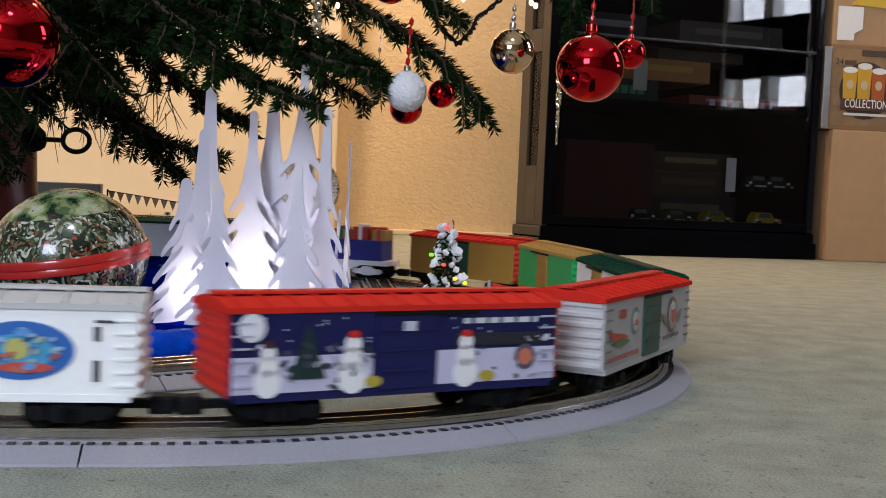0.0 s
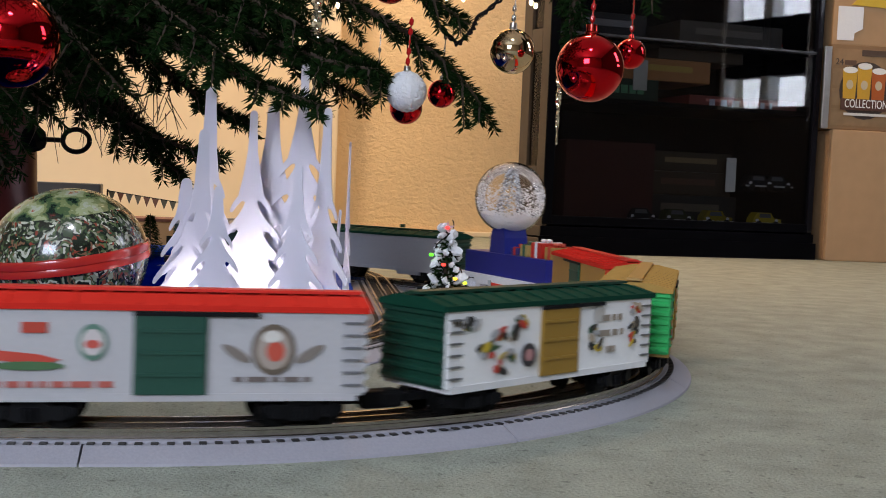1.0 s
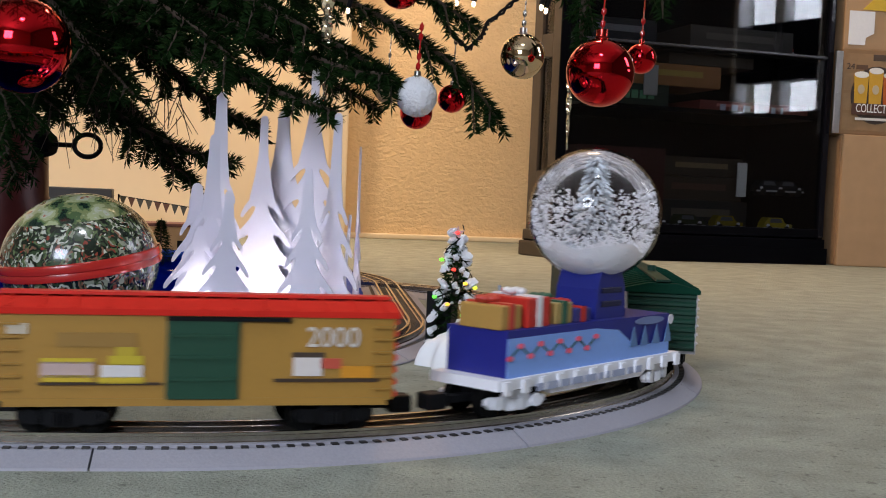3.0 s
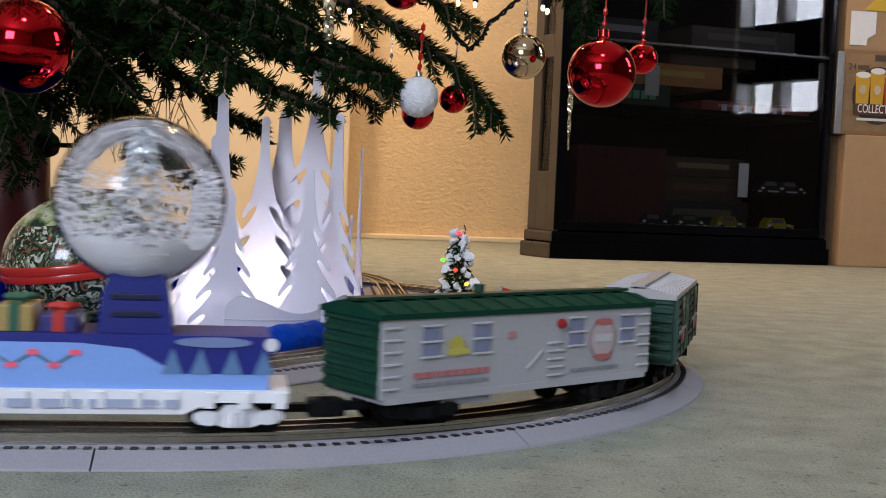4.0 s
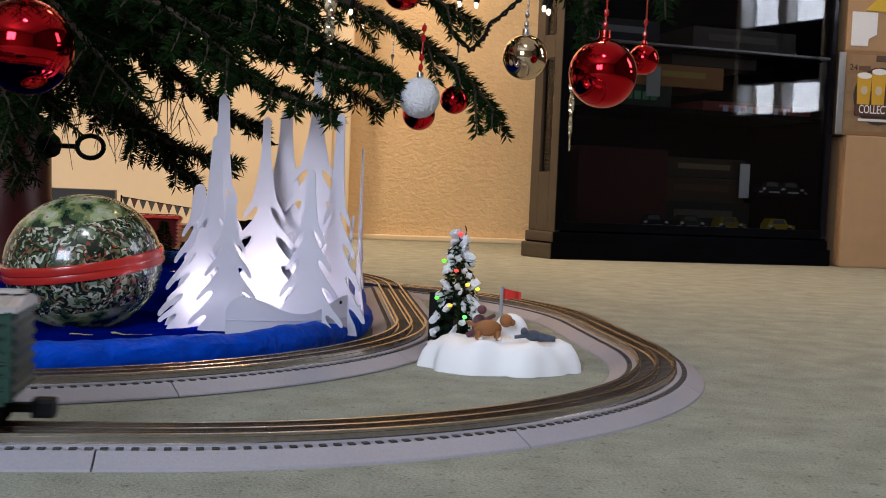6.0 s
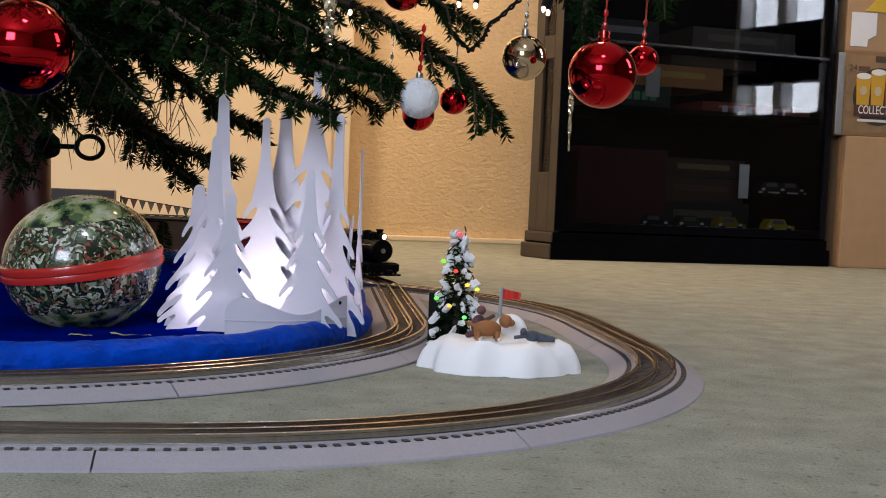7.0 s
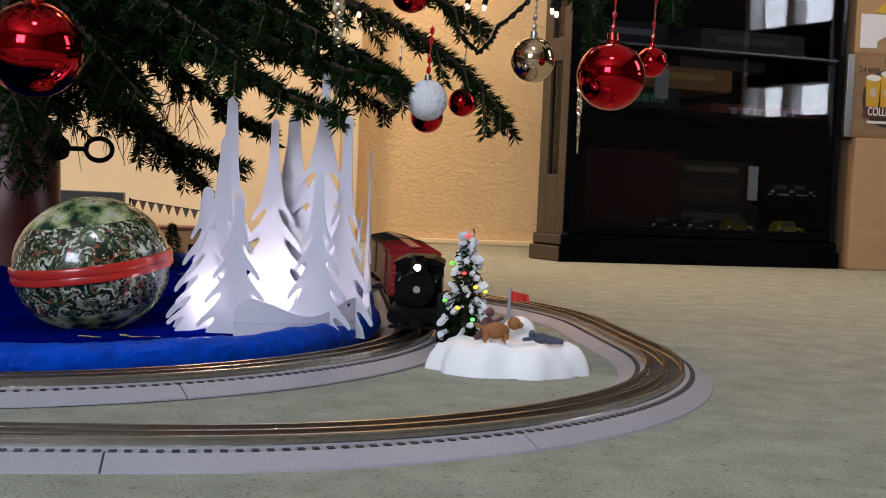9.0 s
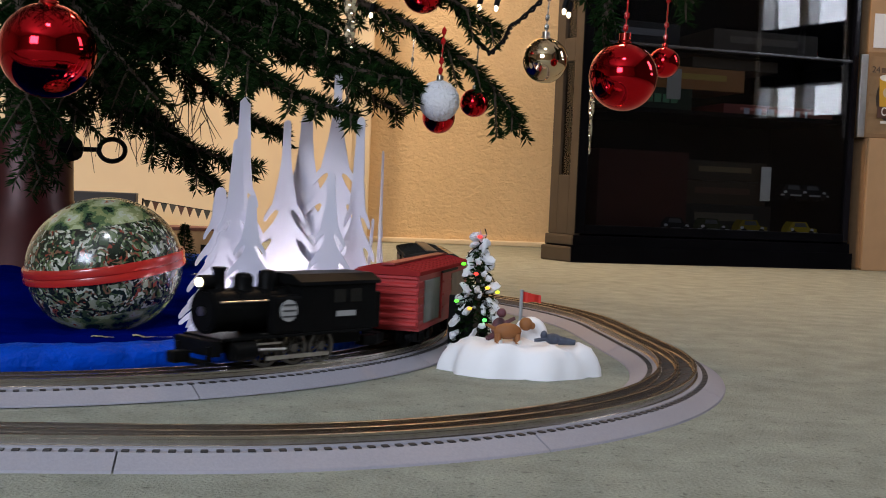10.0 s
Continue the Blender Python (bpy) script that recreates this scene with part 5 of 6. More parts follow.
def build_tin_globe():
    R = 0.0790
    g = empty("tin_globe", "round printed tin globe with a red band on the skirt", "tin", m=pose(-0.370, 1.165, 0.0740, 3, -9, 20))

    def zone(a0, a1, r, n=14):
        return lathe([(r * math.cos(a0 + (a1 - a0) * k / n), r * 0.89 * math.sin(a0 + (a1 - a0) * k / n)) for k in range(n + 1)], 56)
    a = math.asin
    part("lower_shell", zone(-math.pi / 2, a(-0.58), R), meadow_material(), g, "pale green printed tin", smooth=True)
    cm = confetti_material()
    part("lower_crowd_band", zone(a(-0.58), a(-0.10), R), cm, g, "dark printed crowd of small figures", smooth=True)
    part("upper_crowd_band", zone(a(0.12), a(0.66), R), cm, g, "dark printed crowd of small figures", smooth=True)
    part("upper_shell", zone(a(0.66), math.pi / 2, R), meadow_material(), g, "pale green printed tin with red and blue marks", smooth=True)
    z0, z1 = -0.10 * R * 0.89, 0.12 * R * 0.89
    part("red_band", lathe([(R * 0.99, z0 - 0.001), (R + 0.0022, z0), (R + 0.0028, z0 + 0.003), (R + 0.0016, 0.0), (R + 0.0026, 0.001), (R + 0.0030, z1 - 0.003), (R + 0.0020, z1), (R * 0.985, z1 + 0.001)], 64), shader("red_lacquer", (0.45, 0.025, 0.018), 0.25, grain=0.08, size=60, bump=0.02, coat=0.4), g, "glossy red rim band", smooth=True)


build_tin_globe()


def sheet_material():
    m = bpy.data.materials.new("white_translucent_sheet")
    m.use_nodes = True
    nt = m.node_tree
    b = nt.nodes["Principled BSDF"]
    b.inputs["Base Color"].default_value = (0.64, 0.63, 0.71, 1)
    b.inputs["Roughness"].default_value = 0.45
    tr = nt.nodes.new("ShaderNodeBsdfTranslucent")
    tr.inputs[0].default_value = (0.80, 0.80, 0.88, 1)
    mx = nt.nodes.new("ShaderNodeMixShader")
    mx.inputs[0].default_value = 0.16
    nt.links.new(b.outputs[0], mx.inputs[1])
    nt.links.new(tr.outputs[0], mx.inputs[2])
    nt.links.new(mx.outputs[0], nt.nodes["Material Output"].inputs[0])
    return m


SHEET = sheet_material()


def fir_outline(w, h, tiers, neck, flare):
    """Half of a cut fir: a rounded tip, a long flaring neck, then barbs with teardrop slits under them."""
    z1, b1 = h * flare, w * 0.27
    up = h - z1
    side = [(neck * 0.3, h), (neck * 0.8, h - neck * 0.35), (neck, h - neck * 1.1), (neck * 1.06, z1 + up * 0.75), (neck * 1.3, z1 + up * 0.52), (neck + (b1 - neck) * 0.42, z1 + up * 0.30), (neck + (b1 - neck) * 0.78, z1 + up * 0.11)]
    gap = z1 / tiers
    for k in range(tiers):
        f = k / max(1, tiers - 1)
        b, n, z = w * (0.27 + 0.47 * f), w * (0.17 + 0.09 * f), z1 - gap * k
        side += [(b, z), (b + n * 0.50, z - gap * 0.20), (b + n * 0.88, z - gap * 0.40), (b + n, z - gap * 0.52), (b + n * 0.94, z - gap * 0.60), (b + n * 0.70, z - gap * 0.58), (b + n * 0.25, z - gap * 0.40),
                 (b - n * 0.30, z - gap * 0.22), (b - n * 0.72, z - gap * 0.16), (b - n * 0.84, z - gap * 0.24), (b - n * 0.62, z - gap * 0.40), (b - n * 0.10, z - gap * 0.66)]
    side.append((w * 0.80, 0.0))
    return side


def fir_sheet(w, h, tiers, bend, neck, flare):
    """A cut sheet of the fir outline, curved about an upright axis."""
    right = fir_outline(w, h, tiers, neck, flare)
    outline = right + [(-x, z) for x, z in right[::-1]]
    bm = bmesh.new()
    front = [bm.verts.new((x, -0.0006, z)) for x, z in outline]
    back = [bm.verts.new((x, 0.0006, z)) for x, z in outline]
    for i, j, k in tessellate_polygon([[Vector((x, z, 0.0)) for x, z in outline]]):
        bm.faces.new((front[i], front[j], front[k]))
        bm.faces.new((back[k], back[j], back[i]))
    for i in range(len(outline)):
        j = (i + 1) % len(outline)
        bm.faces.new((front[i], back[i], back[j], front[j]))
    # cut in upright strips, so that the sheet bends smoothly
    for k in range(-5, 6):
        bmesh.ops.bisect_plane(bm, geom=bm.verts[:] + bm.edges[:] + bm.faces[:], plane_co=(k * w / 5.5, 0, 0), plane_no=(1, 0, 0))
    bmesh.ops.recalc_face_normals(bm, faces=bm.faces)
    for v in bm.verts:
        v.co.y += bend * v.co.x * v.co.x
    return bm


def build_lantern():
    c = empty("fir_lantern", "white cut-sheet lantern shaped as fir trees, lit inside", "lantern", m=pose(-0.19, 1.20, 0.014))
    # offset x, y, half width, height, tiers, turn, curve, half width of the tip, height share of the first barb, sideways lean
    for x, y, w, h, tiers, turn, bend, neck, flare, lean in (
            (-0.052, 0.026, 0.040, 0.245, 4, 16, -2, 0.0056, 0.60, 0), (-0.046, -0.050, 0.040, 0.196, 4, 26, 3, 0.0052, 0.60, 1), (-0.018, -0.108, 0.036, 0.140, 4, 10, 4, 0.0042, 0.68, 1),
            (-0.010, 0.055, 0.052, 0.223, 4, 6, -3, 0.0042, 0.58, 0), (0.007, 0.086, 0.070, 0.231, 4, 0, -3, 0.0068, 0.62, 0), (0.042, 0.078, 0.062, 0.279, 5, -10, -3, 0.0045, 0.62, 0),
            (0.058, -0.090, 0.036, 0.165, 4, -8, 4, 0.0040, 0.66, 0), (0.078, -0.046, 0.040, 0.223, 4, -34, 3, 0.0050, 0.58, 1), (0.098, 0.040, 0.030, 0.193, 4, -76, 2, 0.0045, 0.60, 0),
            (0.088, -0.030, 0.011, 0.122, 3, -62, 2, 0.0025, 0.62, 9), (-0.064, -0.048, 0.036, 0.146, 4, 36, 2, 0.0060, 0.74, 2), (-0.052, -0.088, 0.036, 0.104, 4, 26, 3, 0.0050, 0.80, 3)):
        part("fir_sheet", fir_sheet(w, h, tiers, bend, neck, flare), SHEET, c, smooth=True, m=pose(x, y, 0, 0, lean, turn))
    bm = bmesh.new()
    prev = None
    for k in range(49):
        f = k / 48
        a = radians(-98 + 70 * f)
        x, y = 0.108 * math.cos(a), 0.125 * math.sin(a)
        top = (0.0325 + 0.008 * math.cos(math.tau * (f - 0.12) / 0.88)) * (0.72 + 0.28 * min(1.0, f / 0.08) ** 0.5)
        cur = [bm.verts.new((x * s, y * s, z)) for s, z in ((1, 0), (1.0, 0.018), (1.006, 0.0182), (1.006, 0.0188), (1, 0.019), (1, top), (0.988, top), (0.988, 0))]
        if prev:
            for j in range(8):
                bm.faces.new((prev[j], prev[(j + 1) % 8], cur[(j + 1) % 8], cur[j]))
        else:
            bm.faces.new(cur)
        prev = cur
    bm.faces.new(prev[::-1])
    part("hill_sheet", bm, SHEET, c, "low curved front sheet", smooth=True)
    part("base_plate", lathe([(0.0, 0.0), (0.092, 0.0), (0.092, 0.002), (0.0, 0.002)], 40), SHEET, c)
    part("rivet", ball(0.002, 8, 6, m=Matrix.Translation((0.089, -0.070, 0.034))), BLACK, c)
    for x, y, e in ((0.004, -0.015, 0.40), (-0.036, -0.100, 0.085)):
        d = bpy.data.lights.new("lantern_light", "POINT")
        d.energy, d.color, d.shadow_soft_size = e, (1.0, 0.95, 0.90), 0.012
        new("lantern_light", d).matrix_world = pose(-0.19 + x, 1.20 + y, 0.052)


build_lantern()


# ---- snow figurine ----
def build_snow_scene():
    o = pose(0.055, 1.052, 0.0)
    bm = bmesh.new()
    rings, n = [], 72
    for r, z in ((0.0, 0.034), (0.25, 0.034), (0.5, 0.0335), (0.72, 0.032), (0.86, 0.027), (0.94, 0.018), (0.985, 0.008), (1.0, 0.0)):
        ring = []
        for k in range(n):
            a = k * math.tau / n
            lob = 1 + 0.05 * math.cos(6 * a + 0.5) + 0.035 * math.cos(10 * a) + 0.03 * math.sin(3 * a + 1)
            wv = 0.5 + 0.5 * math.cos(7 * a + 0.5)
            ring.append(bm.verts.new((0.0715 * r * lob * math.cos(a), 0.046 * r * lob * math.sin(a), z * 0.93 * (0.88 + 0.16 * wv * (r > 0.6)) + 0.0015 * noise.noise(Vector((r * 7 * math.cos(a), r * 7 * math.sin(a), 2)))))
                        if r > 0 else None)
        rings.append(ring if r > 0 else [bm.verts.new((0, 0, z))])
    for a, b in zip(rings, rings[1:]):
        for k in range(n):
            j = (k + 1) % n
            bm.faces.new((a[0], b[k], b[j]) if len(a) == 1 else (a[k], b[k], b[j], a[j]))
    c = empty("snow_mound", "white moulded snow mound lying on the carpet", "snow mound", m=o)
    part("mound", bm, MOULDED, c, smooth=True)
    part("snow_bank", ball(0.0165, 20, 12, m=Matrix.Translation((0.012, 0.022, 0.033)) @ Matrix.Diagonal((1, 0.8, 1.05, 1))), MOULDED, c, "rounded white snow bank", smooth=True)
    f = empty("flag", "small red flag on a grey pole behind the mound", "flag", m=o @ pose(0.003, 0.055, 0))
    part("pole", a_tube((0, 0, 0), (0.001, 0, 0.073), 0.0017, n=8), paint((0.3, 0.32, 0.34)), f)
    cl = bmesh.new()
    pr = None
    for k in range(9):
        x = 0.0025 + k * 0.0022
        y = 0.0016 * math.sin(k * 1.1)
        cur = [cl.verts.new((x, y + dy, z)) for dy, z in ((0.0, 0.071 - k * 0.0004), (0.0, 0.061 - 0.0007 * math.sin(k)), (0.0006, 0.061 - 0.0007 * math.sin(k)), (0.0006, 0.071 - k * 0.0004))]
        if pr:
            for j in range(4):
                cl.faces.new((pr[j], pr[(j + 1) % 4], cur[(j + 1) % 4], cur[j]))
        pr = cur
    part("cloth", cl, paint((0.55, 0.03, 0.02)), f, "crumpled red cloth")
    # toy dog
    d = empty("toy_dog", "brown and white toy dog standing on the snow mound", "toy dog", m=o @ pose(-0.011, -0.012, 0.0285, 0, 0, 10))
    brown = paint((0.30, 0.115, 0.035), 0.6)
    part("body", ball(0.0105, 18, 12, m=Matrix.Translation((0, 0, 0.011)) @ Matrix.Diagonal((1.25, 0.62, 0.72, 1))), brown, d, smooth=True)
    hd = ball(0.0062, 14, 10, m=Matrix.Translation((0.017, 0, 0.018)))
    bmesh.ops.create_uvsphere(hd, u_segments=10, v_segments=8, radius=0.0034, matrix=Matrix.Translation((0.0225, 0, 0.0165)))
    part("head", hd, brown, d, smooth=True)
    for sx in (-0.009, 0.009):
        for sy in (-0.004, 0.004):
            part("leg", a_tube((sx, sy, 0.0), (sx, sy, 0.009), 0.0021, 0.0026, n=8), brown, d)
            part("paw", ball(0.0027, 8, 6, m=Matrix.Translation((sx + 0.001, sy, 0.0015))), paint((0.72, 0.70, 0.68)), d, "white paw")
    part("tail", a_tube((-0.012, 0, 0.013), (-0.021, 0, 0.017), 0.002, 0.001, n=8), brown, d)
    # two plain toy figures, each one mesh of plain shapes
    bm = ball(0.008, 14, 10, m=Matrix.Translation((0, 0, 0.006)) @ Matrix.Diagonal((1.25, 0.75, 0.65, 1)))
    tube(bm, (0.006, 0, 0.005), (0.026, 0.002, 0.0035), 0.0045, 0.0025, n=10)
    bmesh.ops.create_uvsphere(bm, u_segments=12, v_segments=8, radius=0.0042, matrix=Matrix.Translation((-0.011, 0, 0.009)))
    tube(bm, (-0.006, -0.002, 0.006), (-0.022, -0.003, 0.004), 0.002, 0.0016, n=8)
    single("toy_figure", bm, shader("teal_and_purple_paint", (0.055, 0.065, 0.095), 0.6, grain=0.5, size=90, big=90), "small teal and purple toy figure lying on the snow", "toy figure", m=o @ pose(0.031, -0.014, 0.0285, 0, 0, -6) @ Matrix.Diagonal((0.78, 0.9, 1, 1)))
    bm = ball(0.0085, 14, 10, m=Matrix.Translation((0, 0, 0.010)) @ Matrix.Diagonal((0.9, 0.8, 1.2, 1)))
    bmesh.ops.create_uvsphere(bm, u_segments=12, v_segments=8, radius=0.0045, matrix=Matrix.Translation((0.002, 0, 0.0245)))
    tube(bm, (0.003, -0.003, 0.014), (0.014, -0.004, 0.020), 0.0024, 0.0018, n=8)
    tube(bm, (0.0, -0.003, 0.006), (-0.014, -0.005, 0.001), 0.0035, 0.0026, n=8)
    single("toy_figure", bm, shader("red_and_blue_paint", (0.13, 0.045, 0.055), 0.6, grain=0.6, size=80, big=80), "small red and blue toy figure kneeling behind the snow", "toy figure", m=o @ pose(-0.018, 0.018, 0.0285, 0, 0, 20))


build_snow_scene()


def build_mini_tree():
    """Snowy little fir with coloured lights, on its own stand behind the mound."""
    h0 = 0.122
    c = empty("mini_fir_tree", "small snow-covered fir with coloured lights beside the mound", "toy tree", m=pose(0.016, 1.125, 0.0))
    part("trunk", a_tube((0, 0, 0), (0, 0, h0), 0.004, 0.0012), BARK, c)
    part("stand", a_box(-0.028, 0.012, 0.012, 0.020, 0.0, 0.062, bevel=0.001), BLACK, c)
    r = random.Random(8)
    green, snow = Rods(), bmesh.new()
    for k in range(120):
        f = (k / 120) ** 0.85
        a = k * 2.4
        rad = 0.026 * (1 - f) ** 0.85 + 0.004
        z = 0.014 + f * (h0 - 0.02)
        d = Vector((math.cos(a), math.sin(a), -0.28))
        p = Vector((0, 0, z))
        q = p + d * rad
        for j in range(7):
            s = p.lerp(q, 0.35 + 0.65 * j / 6)
            e = s + Vector((r.uniform(-1, 1), r.uniform(-1, 1), r.uniform(-0.8, 0.3))) * 0.0065
            green.add(s, e, 0.0009, 0.0003, 3)
        if r.random() < 0.72:
            size = r.choice((0.55, 0.8, 1.0, 1.3))
            m = Matrix.Translation(q * r.uniform(0.8, 1.0) + Vector((0, 0, z * 0.1 + 0.001))) @ Euler((r.uniform(-0.9, 0.9), r.uniform(-0.9, 0.9), a)).to_matrix().to_4x4() @ Matrix.Diagonal((size * r.uniform(0.8, 2.0), size * r.uniform(0.4, 0.8), size * r.uniform(0.5, 1.6), 1))
            bmesh.ops.create_icosphere(snow, subdivisions=2, radius=0.0042, matrix=m)
    for v in snow.verts:
        v.co += Vector((r.uniform(-1, 1), r.uniform(-1, 1), r.uniform(-1, 1))) * 0.0011
    green.part("needles", NEEDLE, c, "dark green needles")
    part("snow_clumps", snow, SNOW, c, "white snow clumps on the twigs", smooth=True)
    for x, y, z, col in ((-0.024, -0.010, 0.108, (0.1, 1, 0.02)), (-0.004, -0.022, 0.098, (1, 0.05, 0.03)), (0.015, -0.024, 0.083, (1, 0.55, 0.03)), (0.031, -0.014, 0.078, (0.6, 0.9, 0.03)), (-0.012, -0.034, 0.060, (1, 0.45, 0.03)), (0.012, -0.036, 0.048, (0.1, 1, 0.15)), (-0.033, -0.012, 0.066, (0.1, 0.9, 0.05)), (0.0, -0.008, 0.139, (1, 0.05, 0.04))):
        part("bulb", ball(0.0019, 10, 8, m=Matrix.Translation((x * 0.62, y * 0.74, z * 0.88)) @ Matrix.Diagonal((1.3, 1, 0.9, 1))), shader("bulb_glow", col, 0.3, grain=0, bump=0, emit=col, glow=1.8), c, "tiny glowing coloured bulb")
    wire = Rods()
    last = None
    for k in range(60):
        f = k / 59
        a = f * 13
        q = Vector((math.cos(a) * 0.026 * (1 - f * 0.8), math.sin(a) * 0.026 * (1 - f * 0.8), 0.03 + 0.1 * f))
        if last is not None:
            wire.add(last, q, 0.0007, 0.0007, 4)
        last = q
    wire.part("wire", BLACK, c)
    part("top_star", prism([(-0.006, 0.0), (-0.001, 0.002), (0.0, 0.008), (0.002, 0.002), (0.008, 0.003), (0.003, -0.001), (0.002, -0.006), (-0.002, -0.002)], 0.003), paint((0.55, 0.4, 0.4)), c, m=pose(0, -0.002, h0))


build_mini_tree()


# ---- the fir tree ----
def seen(x, y, d):
    """A place d metres in front of the resting camera, by its bearing across (x) and up (y) in thousandths."""
    a, p = 0.0, radians(-2.92)
    r = radians(2.46)
    u, v = x / 1000, y / 1000
    u, v = u * math.cos(r) - v * math.sin(r), u * math.sin(r) + v * math.cos(r)
    way = Vector((u, math.cos(p) - v * math.sin(p), math.sin(p) + v * math.cos(p)))
    return Vector(EYE) + way * d


def B(px, py, d):
    return seen((px - 784) / 2.006, (441 - py) / 2.006, d)


class Needles:
    """Collects needles as thin three-sided spikes."""

    def __init__(self):
        self.v, self.f = [], []

    def add(self, p, d, length, width):
        side = d.orthogonal().normalized() * width
        other = d.cross(side).normalized() * width
        n = len(self.v)
        m = p + d * length * 0.45
        self.v += [p, m + side, m - side * 0.5 + other * 0.87, m - side * 0.5 - other * 0.87, p + d * length]
        self.f += [(n, n + 1, n + 2), (n, n + 2, n + 3), (n, n + 3, n + 1), (n + 4, n + 2, n + 1), (n + 4, n + 3, n + 2), (n + 4, n + 1, n + 3)]

    def mesh(self, name, material):
        me = bpy.data.meshes.new(name)
        me.from_pydata(self.v, [], self.f)
        me.materials.append(material)
        return me


def bezier(pts, f):
    pts = [Vector(p) for p in pts]
    while len(pts) > 1:
        pts = [a.lerp(b, f) for a, b in zip(pts, pts[1:])]
    return pts[0]


def build_tree():
    r = random.Random(21)
    t = empty("christmas_tree", "large green fir Christmas tree with drooping lower branches", "Christmas tree")
    base = Vector((TREE.x, TREE.y, 0.12))
    part("trunk", a_tube(base, (TREE.x, TREE.y, 2.2), 0.036, 0.006, n=14), BARK, t, "brown bark trunk", smooth=True)
    wood = Rods()
    nd = Needles()

    def twig(a, b, sag, thick, dens, length=0.017):
        """A twig from a to b, covered in needles."""
        mid = (a + b) / 2 + Vector((0, 0, sag))
        n = max(4, int((b - a).length / 0.03))
        last = a
        for k in range(1, n + 1):
            q = bezier((a, mid, b), k / n)
            wood.add(last, q, thick * (1 - 0.75 * (k - 1) / n), thick * (1 - 0.75 * k / n), 5)
            last = q
        m = int((b - a).length * dens)
        for k in range(m):
            f = (k + r.random()) / m
            q = bezier((a, mid, b), f)
            d = (bezier((a, mid, b), min(1, f + 0.05)) - bezier((a, mid, b), max(0, f - 0.05))).normalized()
            s = d.cross(Vector((0, 0, 1)))
            s = s.normalized() if s.length > 0.05 else Vector((1, 0, 0))
            up = s.cross(d)
            an = r.choice((r.gauss(0, 0.5), math.pi + r.gauss(0, 0.5), r.uniform(0, math.tau)))
            w = (s * math.cos(an) + up * math.sin(an)) * 0.85 + d * r.uniform(0.35, 0.75)
            nd.add(q, w.normalized(), length * r.uniform(0.65, 1.05), 0.0013)
        return mid

    def branch(pts, spread, dens, twigs, bare=0.1, drop=0.02, length=0.017):
        dens = dens * (1.7 if dens > 400 else 1.0)
        """A limb along a bent line, with side twigs in a flat spray."""
        n = 14
        last = Vector(pts[0])
        total = sum((Vector(b) - Vector(a)).length for a, b in zip(pts, pts[1:]))
        for k in range(1, n + 1):
            q = bezier(pts, k / n)
            rad = 0.0075 * (1 - k / n) + 0.0016
            wood.add(last, q, rad + 0.0005, rad, 6)
            last = q
        for k in range(twigs):
            f = bare + (1 - bare) * (k + r.random() * 0.6) / twigs
            a = bezier(pts, f)
            d = (bezier(pts, min(1, f + 0.03)) - bezier(pts, max(0, f - 0.03))).normalized()
            s = d.cross(Vector((0, 0, 1))).normalized() * (1 if k % 2 else -1)
            w = spread * (1.15 - f) * r.uniform(0.6, 1.2)
            b = a + s * w * 0.75 + d * w * 0.75 + Vector((0, 0, -drop * r.uniform(0.3, 1.6)))
            twig(a, b, 0.01 * r.uniform(-0.5, 1), 0.0022, dens, length)
            if w > 0.09:
                for g in (0.4, 0.65):
                    c = a.lerp(b, g)
                    for sg in (-1, 1):
                        e = c + (d * 0.6 + s * 0.5 * sg + Vector((0, 0, r.uniform(-0.3, 0.1)))).normalized() * w * 0.42
                        twig(c, e, 0.0, 0.0014, dens, length)
        n2 = int(total * dens)
        for k in range(n2):
            f = bare + (1 - bare) * (k + r.random()) / n2
            q = bezier(pts, f)
            d = (bezier(pts, min(1, f + 0.03)) - bezier(pts, max(0, f - 0.03))).normalized()
            o = d.orthogonal()
            w = Matrix.Rotation(r.uniform(0, math.tau), 3, d) @ o.normalized() * 0.85 + d * r.uniform(0.3, 0.7)
            nd.add(q, w.normalized(), length * r.uniform(0.7, 1.1), 0.0009)

    hub = Vector((TREE.x, TREE.y, 0.50))
    # limbs that reach towards the camera and to the sides
    branch((hub, B(470, -90, 1.55), B(780, 30, 1.50), B(884, 215, 1.44)), 0.15, 900, 20, 0.2, 0.03)
    branch((hub, B(380, -20, 1.50), B(600, 60, 1.40), B(705, 150, 1.36)), 0.17, 900, 18, 0.15)
    branch((hub, B(250, 60, 1.45), B(420, 150, 1.25), B(600, 200, 1.16)), 0.12, 900, 18, 0.2, 0.012)
    branch((hub, B(420, 20, 1.40), B(540, 130, 1.20), B(690, 135, 1.12)), 0.10, 900, 18, 0.25, 0.012)
    branch((hub, B(80, 130, 1.55), B(210, 250, 1.47), B(425, 292, 1.44)), 0.11, 800, 18, 0.3, 0.012)
    branch((hub, B(150, 110, 1.6), B(240, 250, 1.5), B(345, 322, 1.48)), 0.12, 850, 18, 0.3, 0.012)
    branch((hub, B(240, 60, 1.6), B(360, 200, 1.52), B(470, 232, 1.5)), 0.12, 850, 16, 0.3, 0.012)
    branch((hub, B(60, -20, 1.4), B(120, 40, 1.3), B(240, 170, 1.22)), 0.16, 800, 16, 0.15)
    branch((hub, B(300, -60, 1.35), B(420, -20, 1.25), B(560, 60, 1.18)), 0.17, 800, 18, 0.1)
    branch((hub, B(150, -60, 1.30), B(300, 0, 1.2), B(420, 110, 1.15)), 0.17, 850, 18, 0.1)
